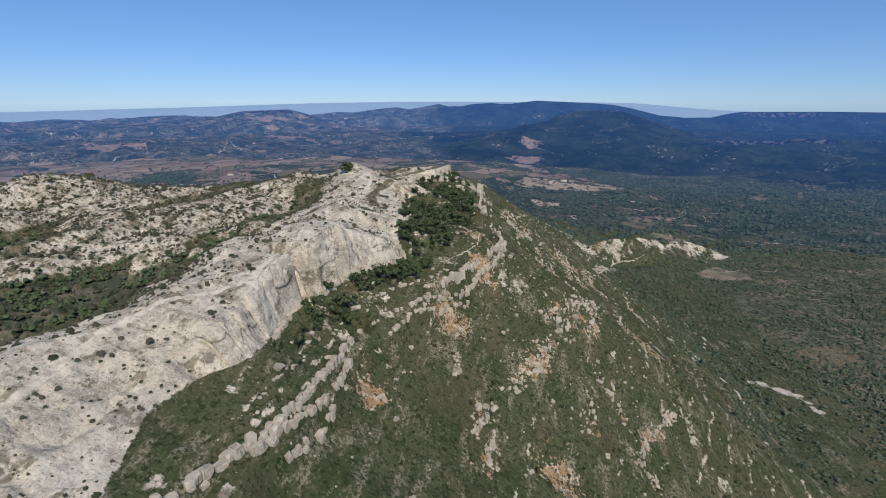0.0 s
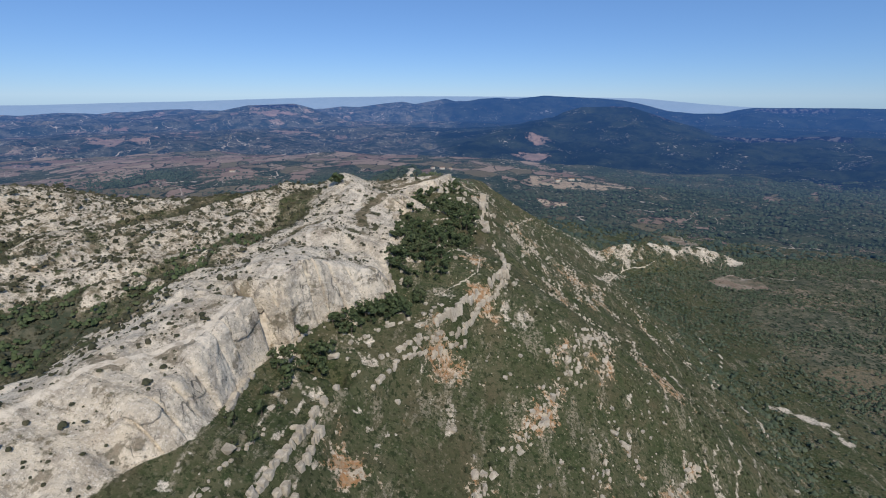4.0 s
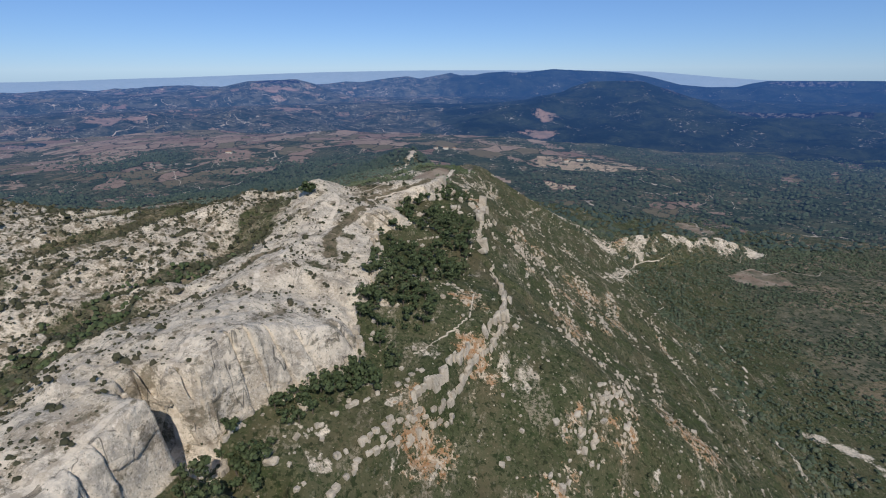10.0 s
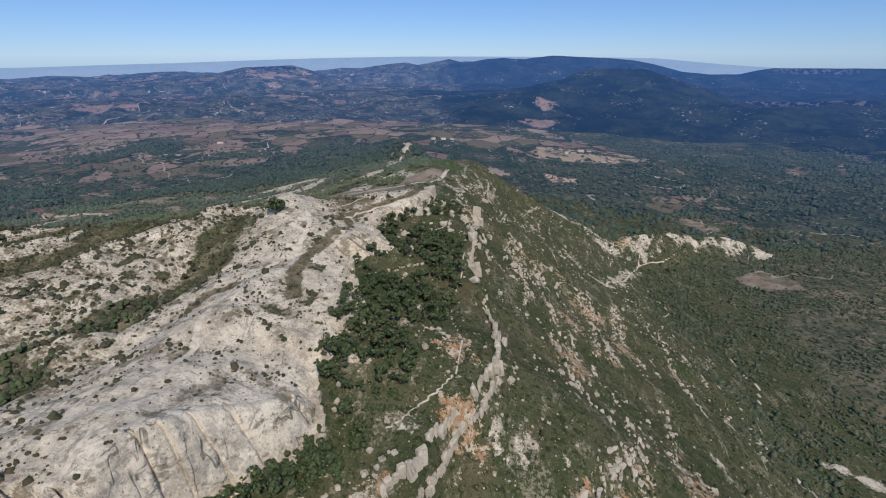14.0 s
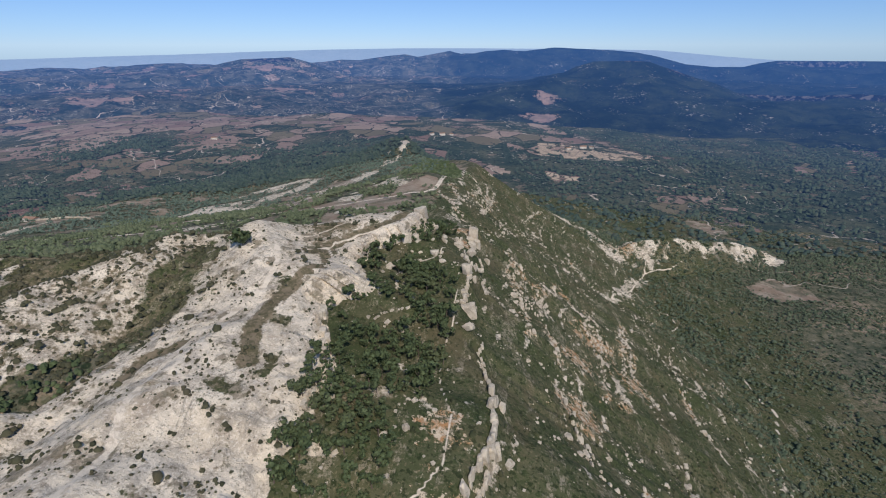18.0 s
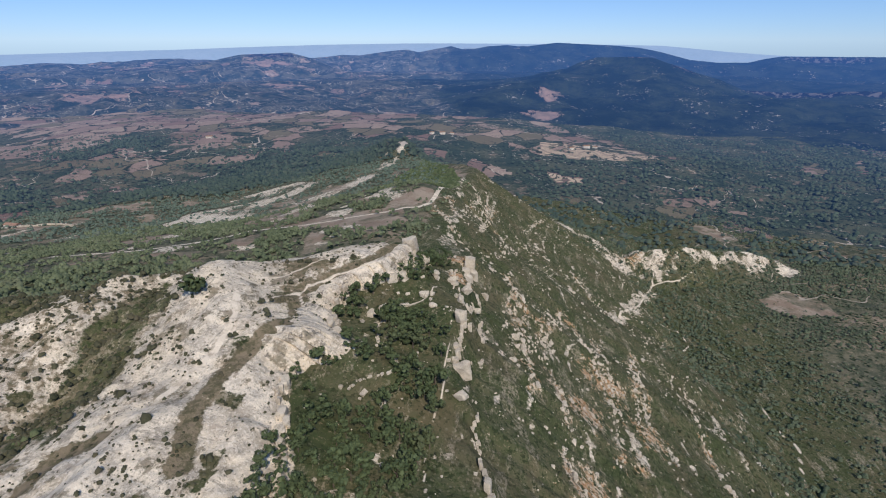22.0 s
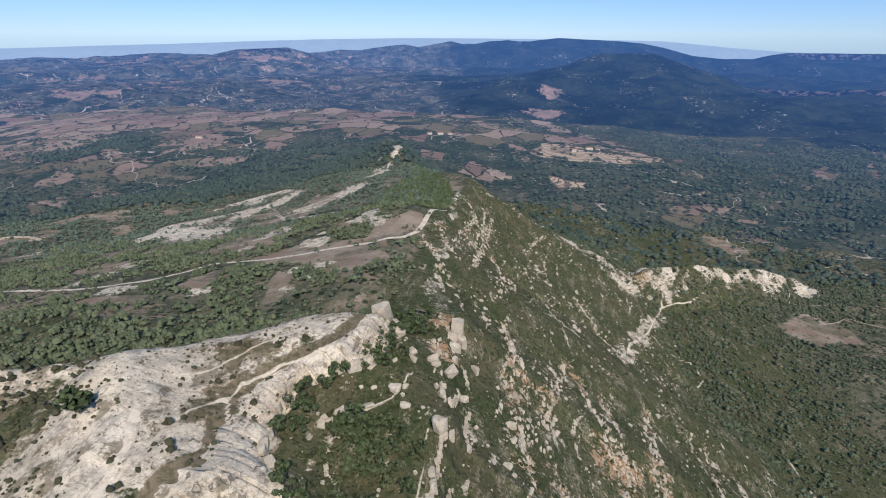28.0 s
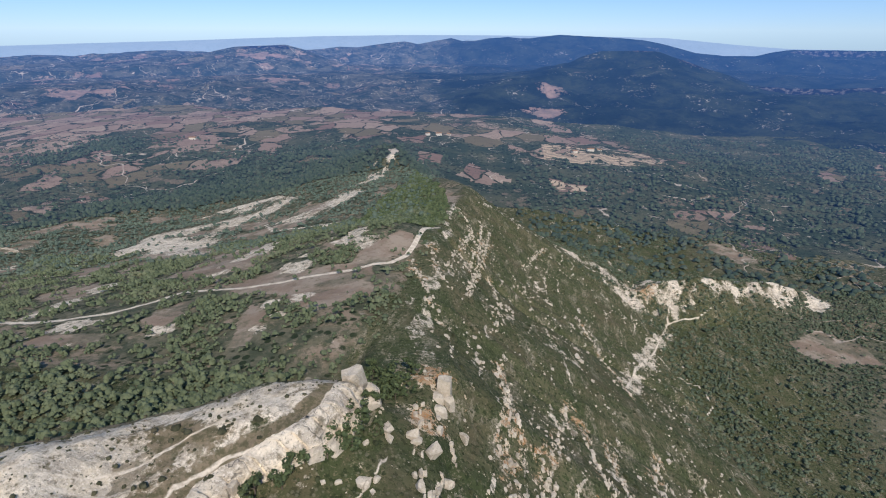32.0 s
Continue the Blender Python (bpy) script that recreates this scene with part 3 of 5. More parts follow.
def height(x, y):
    x, y = np.asarray(x, float), np.asarray(y, float)
    z = base_height(x, y)
    plateau, shelf, slope, cliff, gully = zones(x, y)
    far, where = segment_far(x, y, SPUR)
    rise = np.interp(where, range(len(SPUR)), [p[2] for p in SPUR])
    z = np.maximum(z, rise - 2 - far * 0.55 + 5 * fbm(x, y, 26, 3, 41)) * 1.0
    for kx, ky, up, wide in KNOLLS:
        z = z + up * np.exp(-((x - kx) ** 2 + (y - ky) ** 2) / (2 * wide * wide))
    # the bare plateau: swells and short gullies that run along the ridge
    u, v = x * 0.91 - y * 0.42, y * 0.91 + x * 0.42
    bare = step(-8, 6, x - line_x("crest", y)) * step(175, 150, y)
    z = z + plateau * (hummock(x, y) + (2.2 - 1.6 * bare) * fbm(u, v * 0.6, 11, 4, 6))
    z = z - plateau * gully * 2.5
    # rills that water has cut down the bare slab's fall
    z = z - plateau * bare * (0.8 * step(0.45, 0.0, np.abs(fbm(y + 0.35 * x, x * 0.16, 7, 3, 103))) + 0.5 * fbm(y + 0.3 * x, x * 0.3, 3, 2, 104))
    z = z + plateau * (0.55 * np.abs(fbm(x, y, 4.2, 3, 7)) + 0.5 * np.abs(fbm(u * 2.2, v * 0.5, 7, 2, 8)))
    # the plateau breaks off behind its far rim
    behind = y - far_rim(x)
    z = z - 6.0 * step(0, 13, behind) * step(70, 20, behind) * step(-46, -54, x) * step(-330, -260, x)
    # the grassy flank: beds of rock that stand proud in steps
    depth = (x - line_x("ledge_foot", y)) + 5 * fbm(x, y, 40, 3, 21)
    bed = depth / 11.0
    saw = bed - np.floor(bed)
    z = z + slope * (1.9 * (step(0.0, 0.8, saw) - saw) * step(-0.35, 0.25, fbm(x, y * 0.4, 30, 3, 22)) + 2.2 * fbm(x, y, 38, 4, 23) + 0.45 * fbm(x, y, 5, 2, 24))
    z = z + shelf * (1.1 * fbm(x, y, 17, 3, 25) + 0.3 * fbm(x, y, 3, 2, 26))
    # thin beds that crop out as small steps round the shelf's rim
    beds, riser = thin_beds(x, y)
    z = z + beds
    z = z + cliff * 2.2 * fbm(x * 1.5, y, 6, 3, 27)
    wide = step(190, 420, np.abs(x) + 0.5 * np.maximum(y - 420, 0))
    z = z + wide * (14 * fbm(x, y, 330, 4, 61) + 3 * fbm(x, y, 60, 3, 62))
    return z

# ---------------------------------------------------------------- ground sheet
ROAD = [(-300, 431), (-252, 422), (-227, 418), (-210, 418), (-188, 425), (-179, 437), (-170, 452), (-135, 451), (-115, 456), (-106, 461), (-83, 466), (-64, 477), (-58, 490), (-57, 507), (-57, 536), (-52, 560)]
SIDE_ROAD = [(-267, 719), (-235, 673), (-195, 661), (-160, 657), (-129, 638)]
SPINE_PATH = [(-181, 880), (-192, 930), (-197, 955)]
SPINE_ROCK = [(-208, 1010), (-205, 975), (-198, 880), (-192, 790), (-204, 755), (-222, 722), (-240, 706)]
CREST_PATH = [(-92, 60), (-92, 79), (-93, 92), (-92, 101), (-88, 111), (-81, 119), (-74, 127), (-71, 145), (-70, 164), (-72, 184), (-74, 202), (-78, 212), (-82, 234), (-78, 253), (-74, 267), (-76, 281), (-80, 290)]
CREST_PATH_B = [(-56, 283), (-61, 292), (-66, 301), (-66, 307), (-59, 316), (-48, 321), (-43, 329), (-44, 338)]
CREST_PATH_C = [(-76, 277), (-76, 281), (-79, 285), (-80, 290), (-83, 292)]
CREST_PATH_D = [(-85, 299), (-77, 301), (-75, 296), (-72, 290)]
CREST_PATH_E = [(-74, 267), (-72, 286), (-71, 294), (-67, 301)]
SHELF_PATH = [(-26, 200), (-21, 208), (-16, 215), (-12, 223), (-12, 237), (-17, 250), (-19, 266), (-17, 276), (-18, 294), (-19, 311)]
SHELF_PATH_B = [(-41, 300), (-36, 312), (-30, 318), (-27, 330)]
FLANK_TRAIL = [(177, 483), (175, 460), (181, 441), (170, 412)]
STREAM = [(128, 735), (140, 722), (151, 696), (145, 675), (121, 618), (92, 560), (73, 505)]
STREAM_B = [(146, 678), (176, 690), (193, 706)]
STREAM_C = [(120, 613), (134, 595), (150, 590), (154, 569), (144, 553)]
STRAW_STRIP = [(-62, 233), (-67, 245), (-68, 258), (-65, 274), (-59, 285), (-64, 293), (-68, 299), (-66, 306), (-60, 315), (-48, 327), (-44, 340)]
CREST_PATH_F = [(-88, 300), (-81, 304), (-76, 309), (-72, 316), (-66, 322), (-58, 330), (-52, 338)]
STRAW_DIP = [(-90, 226), (-91, 234), (-83, 238)]
FIELDS = {
    "slab": [(-378, 629), (-430, 760), (-385, 833), (-329, 855), (-259, 834), (-268, 747), (-280, 664), (-259, 580)],
    "terraces": [(36, 1492), (143, 1487), (298, 1536), (331, 1348), (179, 1357), (47, 1349)],
    "brown": [(249, 1103), (355, 1106), (300, 1040), (273, 971), (231, 1006)],
    "small_a": [(56, 1222), (135, 1208), (124, 1158), (69, 1169)],
    "small_b": [(-226, 1313), (-163, 1307), (-154, 1211), (-202, 1222)],
    "small_c": [(-124, 1154), (-105, 1273), (-14, 1177), (-59, 1143)],
    "oval": [(261, 680), (290, 702), (315, 678), (309, 644), (272, 638), (256, 659)],
    "right_a": [(666, 1497), (737, 1567), (673, 1399), (616, 1343)],
    "right_b": [(822, 1556), (911, 1659), (723, 1343)],
    "left_a": [(-1486, 1510), (-1386, 1829), (-900, 1711), (-639, 1930), (-302, 1570), (-363, 1369), (-578, 1634), (-833, 1597), (-1029, 1402), (-1191, 1332)],
    "left_b": [(-978, 1483), (-860, 1585), (-650, 1283), (-804, 1229)],
    "left_c": [(-874, 1056), (-901, 1214), (-826, 1156), (-729, 1129), (-821, 1037)],
    "left_d": [(-719, 1114), (-646, 1189), (-568, 1131), (-651, 1086)],
    "left_e": [(-756, 844), (-724, 870), (-678, 862), (-661, 777)],
    "left_f": [(-1500, 900), (-1250, 1250), (-950, 1350), (-1000, 1150), (-1250, 950)],
    "clearing": [(-140, 462), (-100, 468), (-62, 480), (-58, 440), (-80, 420), (-100, 425)],
    "clearing_b": [(-125, 425), (-112, 415), (-104, 388), (-116, 385)],
    "clearing_c": [(-190, 470), (-150, 480), (-140, 520), (-180, 530)],
    "spoil": [(-77, 470), (-80, 497), (-74, 515), (-66, 517), (-58, 503), (-57, 476)],
    "right_c": [(242, 422), (286, 453), (315, 437), (300, 400), (271, 369), (252, 380)],
}


RIBS = (((25, 257), (32, 249), (38, 232), (30, 210), (21, 196), (13, 178)), ((45, 263), (43, 226), (38, 207)), ((0, 410), (6, 340), (9, 312)),
        ((16, 347), (20, 322), (22, 303)), ((47, 427), (48, 359), (40, 307)), ((68, 421), (57, 347)), ((0, 368), (5, 345), (6, 328)),
        ((12, 374), (19, 368), (13, 341)), ((41, 390), (46, 366), (44, 341)), ((-49, 642), (-37, 623), (-27, 592), (-28, 506)),
        ((-48, 513), (-39, 474), (-28, 459)), ((-29, 645), (-23, 545), (-21, 467)), ((26, 695), (7, 627)), ((-7, 153), (-1, 142), (-3, 127)),
        ((36, 181), (32, 164)), ((49, 168), (56, 158)), ((20, 201), (41, 233), (40, 214)), ((-4, 426), (1, 403), (6, 371)), ((51, 596), (63, 554), (73, 492)),
        ((26, 199), (24, 206), (34, 228)), ((15, 190), (17, 180), (8, 169), (3, 162), (-3, 151), (-7, 139)), ((51, 164), (59, 179), (69, 193), (81, 210)),
        ((35, 428), (41, 364), (49, 338), (50, 314)), ((106, 437), (94, 374), (94, 345), (101, 327)), ((30, 435), (14, 363), (6, 333)), ((74, 437), (65, 377), (62, 354)),
        ((-34, 480), (-36, 552), (-35, 624)), ((-23, 491), (-22, 583), (-22, 642)), ((-7, 450), (-6, 495), (-16, 548)), ((-54, 483), (-38, 445), (-29, 426)),
        ((36, 196), (45, 188), (52, 172)), ((72, 300), (66, 270), (60, 252)), ((20, 290), (26, 270), (28, 256)))


PINE_HILL = [(-132, 621), (-138, 715), (-134, 791), (-150, 955), (-76, 738), (-53, 610), (-58, 548), (-84, 535)]


def inside(x, y, corners):
    hit = np.zeros(np.shape(x), bool)
    for (ax, ay), (bx, by) in zip(corners, corners[1:] + corners[:1]):
        if ay != by:
            hit ^= ((ay > y) != (by > y)) & (x < (bx - ax) * (y - ay) / (by - ay) + ax)
    return hit.astype(float)


def near_line(x, y, line, half):
    out = np.zeros(np.shape(x))
    xs, ys = [p[0] for p in line], [p[1] for p in line]
    m = (x > min(xs) - 3 * half - 5) & (x < max(xs) + 3 * half + 5) & (y > min(ys) - 3 * half - 5) & (y < max(ys) + 3 * half + 5)
    far, _ = segment_far(x[m], y[m], line)
    out[m] = step(half * 1.6, half * 0.4, far)
    return out


def cover(x, y):
    """The ground's cover at places in the plan, as weights by name."""
    plateau, shelf, slope, cliff, gully = zones(x, y)
    lx = {k: line_x(k, y) + cut(y) * 0.55 for k in ("gully", "crest", "cliff_top", "bench_rim", "ledge_foot", "left_ridge", "toe")}
    u, v = x * 0.91 - y * 0.42, y * 0.91 + x * 0.42
    patch = fbm(u, v * 0.5, 26, 4, 71)
    west = step(8, 40, lx["crest"] - x)
    rock = plateau * (0.93 - 0.22 * west - 0.85 * gully - west * 0.9 * step(0.7, -3.0, hummock(x, y) + 2.5 * patch) - 0.6 * step(16, 4, lx["cliff_top"] - x) * step(196, 212, y) * step(0.0, 0.35, fbm(x, y, 9, 3, 70)) - 0.35 * step(0.2, 0.6, fbm(x, y, 7, 3, 72)))
    rock = np.maximum(rock, cliff)
    # beds of rock along the flank
    depth = (x - lx["ledge_foot"]) + 5 * fbm(x, y, 40, 3, 21)
    saw = depth / 11.0 - np.floor(depth / 11.0)
    bands = step(0.72, 0.86, saw) * step(1.0, 0.95, saw) * step(0.05, 0.4, fbm(x, y * 0.5, 26, 3, 22) + 0.5 * fbm(x, y, 6, 2, 60))
    loose = step(0.34, 0.6, fbm(x * 1.0, y * 0.5, 9, 4, 73))
    rock = np.maximum(rock, slope * np.maximum(0.55 * bands, 0.55 * loose))
    rim = step(6, 1, np.abs(x - lx["bench_rim"] - 3)) * step(400, 340, y)
    rock = np.maximum(rock, 0.45 * rim * step(195, 210, y) * step(-0.2, 0.4, fbm(x, y, 9, 3, 78)))
    rock = np.maximum(rock, 0.62 * thin_beds(x, y)[1] * step(-0.1, 0.3, fbm(x, y, 5, 3, 106)))
    rock = np.maximum(rock, shelf * 0.5 * step(0.35, 0.6, fbm(x, y, 7, 3, 74)))
    for rib in RIBS:
        rock = np.maximum(rock, 0.50 * near_line(x, y, list(rib), 1.2) * (0.8 + 0.9 * fbm(x, y, 9, 3, 79)))
    far, where = segment_far(x, y, SPUR)
    spur = step(46, 8, far)
    rock = np.maximum(rock, spur * (0.60 + 0.8 * fbm(x, y * 0.4, 13, 4, 75) + 0.6 * fbm(x, y * 0.6, 5, 2, 68)))
    rock = np.maximum(rock, near_line(x, y, STREAM, 9) * (0.42 + 0.7 * fbm(x, y, 16, 3, 80)))
    rock = np.maximum(rock, near_line(x, y, SPINE_ROCK, 21) * (0.46 + 0.7 * fbm(x, y, 24, 4, 67)))
    wob_x, wob_y = x + 9 * fbm(x, y, 18, 3, 65), y + 9 * fbm(x, y, 18, 3, 66)
    left = step(60, 90, -x) * step(365, 390, y) * step(760, 640, y)
    rock = np.maximum(rock, left * 0.62 * step(0.30, 0.5, fbm(x, y, 24, 4, 63)))
    slab = inside(x + 14 * fbm(x, y, 40, 3, 81), y + 14 * fbm(x, y, 40, 3, 82), FIELDS["slab"])
    rock = np.maximum(rock, slab * (0.50 + 0.9 * fbm(u, v * 0.6, 34, 4, 76)))
    rock = np.maximum(rock, near_line(x, y, [(187, 364), (200, 358), (211, 345), (215, 328)], 5) * (0.6 + 0.7 * fbm(x, y, 8, 3, 108)))
    rock = np.maximum(rock, near_line(x, y, [(58, 741), (83, 742), (104, 720), (111, 690), (133, 688)], 11) * (0.44 + 0.8 * fbm(x, y, 12, 3, 109)))
    spine = step(26, 6, np.abs(x - lx["bench_rim"] + 4)) * step(360, 400, y) * step(820, 700, y)
    rock = np.maximum(rock, spine * 0.48 * step(0.15, 0.55, fbm(x, y * 0.35, 9, 3, 77)))
    soil = np.zeros(np.shape(x))
    wx, wy = x + 16 * fbm(x, y, 60, 3, 83), y + 16 * fbm(x, y, 60, 3, 84)
    for name, corners in FIELDS.items():
        if name not in ("slab", "terraces", "right_c"):
            soil = np.maximum(soil, inside(wx, wy, corners) if y.size else 0)
    farm = step(-380, -560, x) * step(760, 950, y) * 0.34 + step(1250, 1500, y) * step(420, 250, x) * 0.34 + step(150, 330, x) * step(500, 900, y) * 0.16
    farm = np.clip(farm * (1 + 0.9 * fbm(x, y, 190, 3, 89)), 0, 0.9)
    east = step(-60, 60, (x - 420) * 0.93 + (y - 1300) * 0.37)
    farm = farm * (1 - 0.9 * east)
    terrace = np.maximum(inside(wx, wy, FIELDS["terraces"]), inside(wx, wy, FIELDS["small_a"]))
    lowland = step(150, 330, x) + step(-150, -330, x) * step(330, 420, y) + step(900, 1150, y)
    lowland = np.clip(lowland, 0, 1)
    soil = np.maximum(soil, (1 - east) * lowland * step(0.42, 0.6, fbm(x, y, 130, 4, 85)) * 0.8)
    soil = np.maximum(soil, step(30, 70, -x) * step(365, 400, y) * step(900, 760, y) * step(0.0, 0.25, fbm(x, y, 38, 4, 86)) * 0.75)
    wood = np.clip(lowland + plateau * gully + step(-40, -70, x) * step(355, 380, y), 0, 1) * 0.9
    dark = inside(x + 6 * fbm(x, y, 20, 3, 110), y + 10 * fbm(x, y, 20, 3, 111), PINE_HILL)
    soil, rock, wood = soil * (1 - dark), rock * (1 - dark), np.maximum(wood, dark)
    ochre = np.zeros(np.shape(x))
    for ox, oy, wide in ((-37, 130, 5), (-20, 181, 6), (13, 178, 5), (-9, 212, 6), (-13, 232, 5), (30, 330, 9), (44, 365, 10), (60, 345, 8), (28, 285, 8), (70, 240, 10), (128, 716, 12), (-24, 372, 7), (-22, 352, 5), (20, 140, 6)):
        ochre = np.maximum(ochre, np.exp(-((x - ox) ** 2 + (y - oy) ** 2) / (2 * wide * wide)) * 0.70)
    for rib in RIBS:
        ochre = np.maximum(ochre, 0.40 * near_line(x, y, list(rib), 4.0) * (0.7 + 0.9 * fbm(x, y, 15, 3, 64)))
    straw = np.maximum(near_line(x, y, STRAW_STRIP, 2.7) * 0.85, near_line(x, y, STRAW_DIP, 3.0) * 0.85)
    straw = np.maximum(straw, 0.75 * step(-6, 2, y - far_rim(x)) * step(18, 6, y - far_rim(x)) * step(-40, -80, x))
    straw = np.maximum(straw, 0.62 * inside(wx, wy, FIELDS["right_c"]))
    straw = np.maximum(straw, spur * (0.22 + 0.5 * fbm(x, y * 0.5, 17, 3, 58)))
    saddle = np.exp(-((x + 70) / 17) ** 2 - ((y - 308) / 32) ** 2)
    straw = np.maximum(straw, plateau * saddle * (0.66 + 0.7 * fbm(x, y, 11, 3, 59)))
    straw = np.maximum(straw, plateau * (0.31 + 0.13 * west - 0.15 * gully) + 0.25 * slope * step(0.1, 0.5, fbm(x, y, 45, 3, 69)))
    path = np.zeros(np.shape(x))
    for line, half in ((ROAD, 1.45), (SIDE_ROAD, 1.4), (SPINE_PATH, 1.6), (CREST_PATH, 0.85), (CREST_PATH_B, 0.75), (CREST_PATH_C, 0.7), (CREST_PATH_D, 0.7), (CREST_PATH_E, 0.75), (CREST_PATH_F, 0.6), (SHELF_PATH, 0.45), (SHELF_PATH_B, 0.6), (FLANK_TRAIL, 1.3), (STREAM, 1.3), (STREAM_B, 1.2), (STREAM_C, 1.1)):
        path = np.maximum(path, near_line(x, y, line, half) * (0.64 if line in (STREAM, STREAM_B, STREAM_C, FLANK_TRAIL, SHELF_PATH, SHELF_PATH_B, CREST_PATH_B, CREST_PATH_C, CREST_PATH_D, CREST_PATH_E, CREST_PATH_F) else 1.0))
    return {"rock": rock, "soil": soil, "wood": wood, "ochre": ochre, "straw": straw, "path": path, "farm": farm, "terrace": terrace}


def spread(low, high, fine_low, fine_high, fine, grow):
    """Grid lines, evenly fine in the middle and wider and wider outward."""
    mid = list(np.arange(fine_low, fine_high, fine))
    left, d, x = [], fine, fine_low
    while x > low:
        d *= grow
        x -= d
        left.append(x)
    right, d, x = [], fine, mid[-1]
    while x < high:
        d *= grow
        x += d
        right.append(x)
    return np.array(left[::-1] + mid + right)


def grid_mesh(name, X, Y, Z, keep=None):
    ny, nx = X.shape
    me = bpy.data.meshes.new(name)
    idx = np.arange(nx * ny).reshape(ny, nx)
    quads = np.stack([idx[:-1, :-1], idx[:-1, 1:], idx[1:, 1:], idx[1:, :-1]], -1).reshape(-1, 4)
    fill_mesh(me, np.stack([X, Y, Z], -1).reshape(-1, 3), quads)
    return me


def fill_mesh(me, verts, faces, smooth=True):
    """Mesh data from arrays of corners and of faces with one number of corners."""
    n, k = faces.shape
    me.vertices.add(len(verts))
    me.vertices.foreach_set("co", np.ascontiguousarray(verts, np.float32).ravel())
    me.loops.add(n * k)
    me.loops.foreach_set("vertex_index", np.ascontiguousarray(faces, np.int32).ravel())
    me.polygons.add(n)
    me.polygons.foreach_set("loop_start", np.arange(0, n * k, k, dtype=np.int32))
    me.polygons.foreach_set("use_smooth", np.full(n, smooth))
    me.update(calc_edges=True)


gx = spread(-1950, 1950, -150, 100, 1.0, 1.032)
gy = np.concatenate([spread(-700, 400, 55, 400, 0.95, 1.05)[:-1], np.arange(402, 720, 1.7)])
gy = gy[np.concatenate([[True], np.diff(gy) > 0.3])]
tail, d = [], 1.7
while (tail[-1] if tail else gy[-1]) < 1950:
    d *= 1.03
    tail.append((tail[-1] if tail else gy[-1]) + d)
gy = np.concatenate([gy[gy < 719], tail])
GX, GY = np.meshgrid(gx, gy)
GZ = height(GX.ravel(), GY.ravel()).reshape(GX.shape)
COVER = cover(GX.ravel(), GY.ravel())


def sheet(name, keep, material):
    """The part of the ground's sheet whose faces are kept."""
    idx = np.arange(GX.size).reshape(GX.shape)
    quads = np.stack([idx[:-1, :-1], idx[:-1, 1:], idx[1:, 1:], idx[1:, :-1]], -1).reshape(-1, 4)[keep.ravel()]
    used, faces = np.unique(quads, return_inverse=True)
    me = bpy.data.meshes.new(name)
    fill_mesh(me, np.stack([GX, GY, GZ], -1).reshape(-1, 3)[used], faces.reshape(-1, 4))
    for key, values in COVER.items():
        me.attributes.new(key, "FLOAT", "POINT").data.foreach_set("value", np.ascontiguousarray(values[used], np.float32))
    me.materials.append(material)
    return new(name, me)


OUT = np.hypot(GX, GY)[:-1, :-1] + 40 * fbm(GX[:-1, :-1].ravel(), GY[:-1, :-1].ravel(), 150, 2, 45).reshape(len(gy) - 1, len(gx) - 1) > 1000
ground = tagged(sheet("ground", ~OUT, GROUND), "limestone ridge with grassy flank, scrub, fields and wooded valley", "terrain", kind="structure")
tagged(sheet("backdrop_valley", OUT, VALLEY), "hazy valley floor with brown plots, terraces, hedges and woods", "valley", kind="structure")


def lie(x, y):
    """Height of the ground sheet itself at places in the plan."""
    x, y = np.atleast_1d(np.asarray(x, float)), np.atleast_1d(np.asarray(y, float))
    i = np.clip(np.searchsorted(gx, x) - 1, 0, len(gx) - 2)
    j = np.clip(np.searchsorted(gy, y) - 1, 0, len(gy) - 2)
    u, v = (x - gx[i]) / (gx[i + 1] - gx[i]), (y - gy[j]) / (gy[j + 1] - gy[j])
    return (GZ[j, i] * (1 - u) + GZ[j, i + 1] * u) * (1 - v) + (GZ[j + 1, i] * (1 - u) + GZ[j + 1, i + 1] * u) * v


# ---------------------------------------------------------------- the distance
def blobs(b, r, spots):
    """Weights that are high about spots given as bearing, radius, half width in degrees and in metres."""
    out = np.zeros(b.shape)
    for sb, sr, wb, wr in spots:
        out = np.maximum(out, np.exp(-0.7 * (((b - sb) / wb) ** 2 + ((r - sr) / wr) ** 2)))
    return out


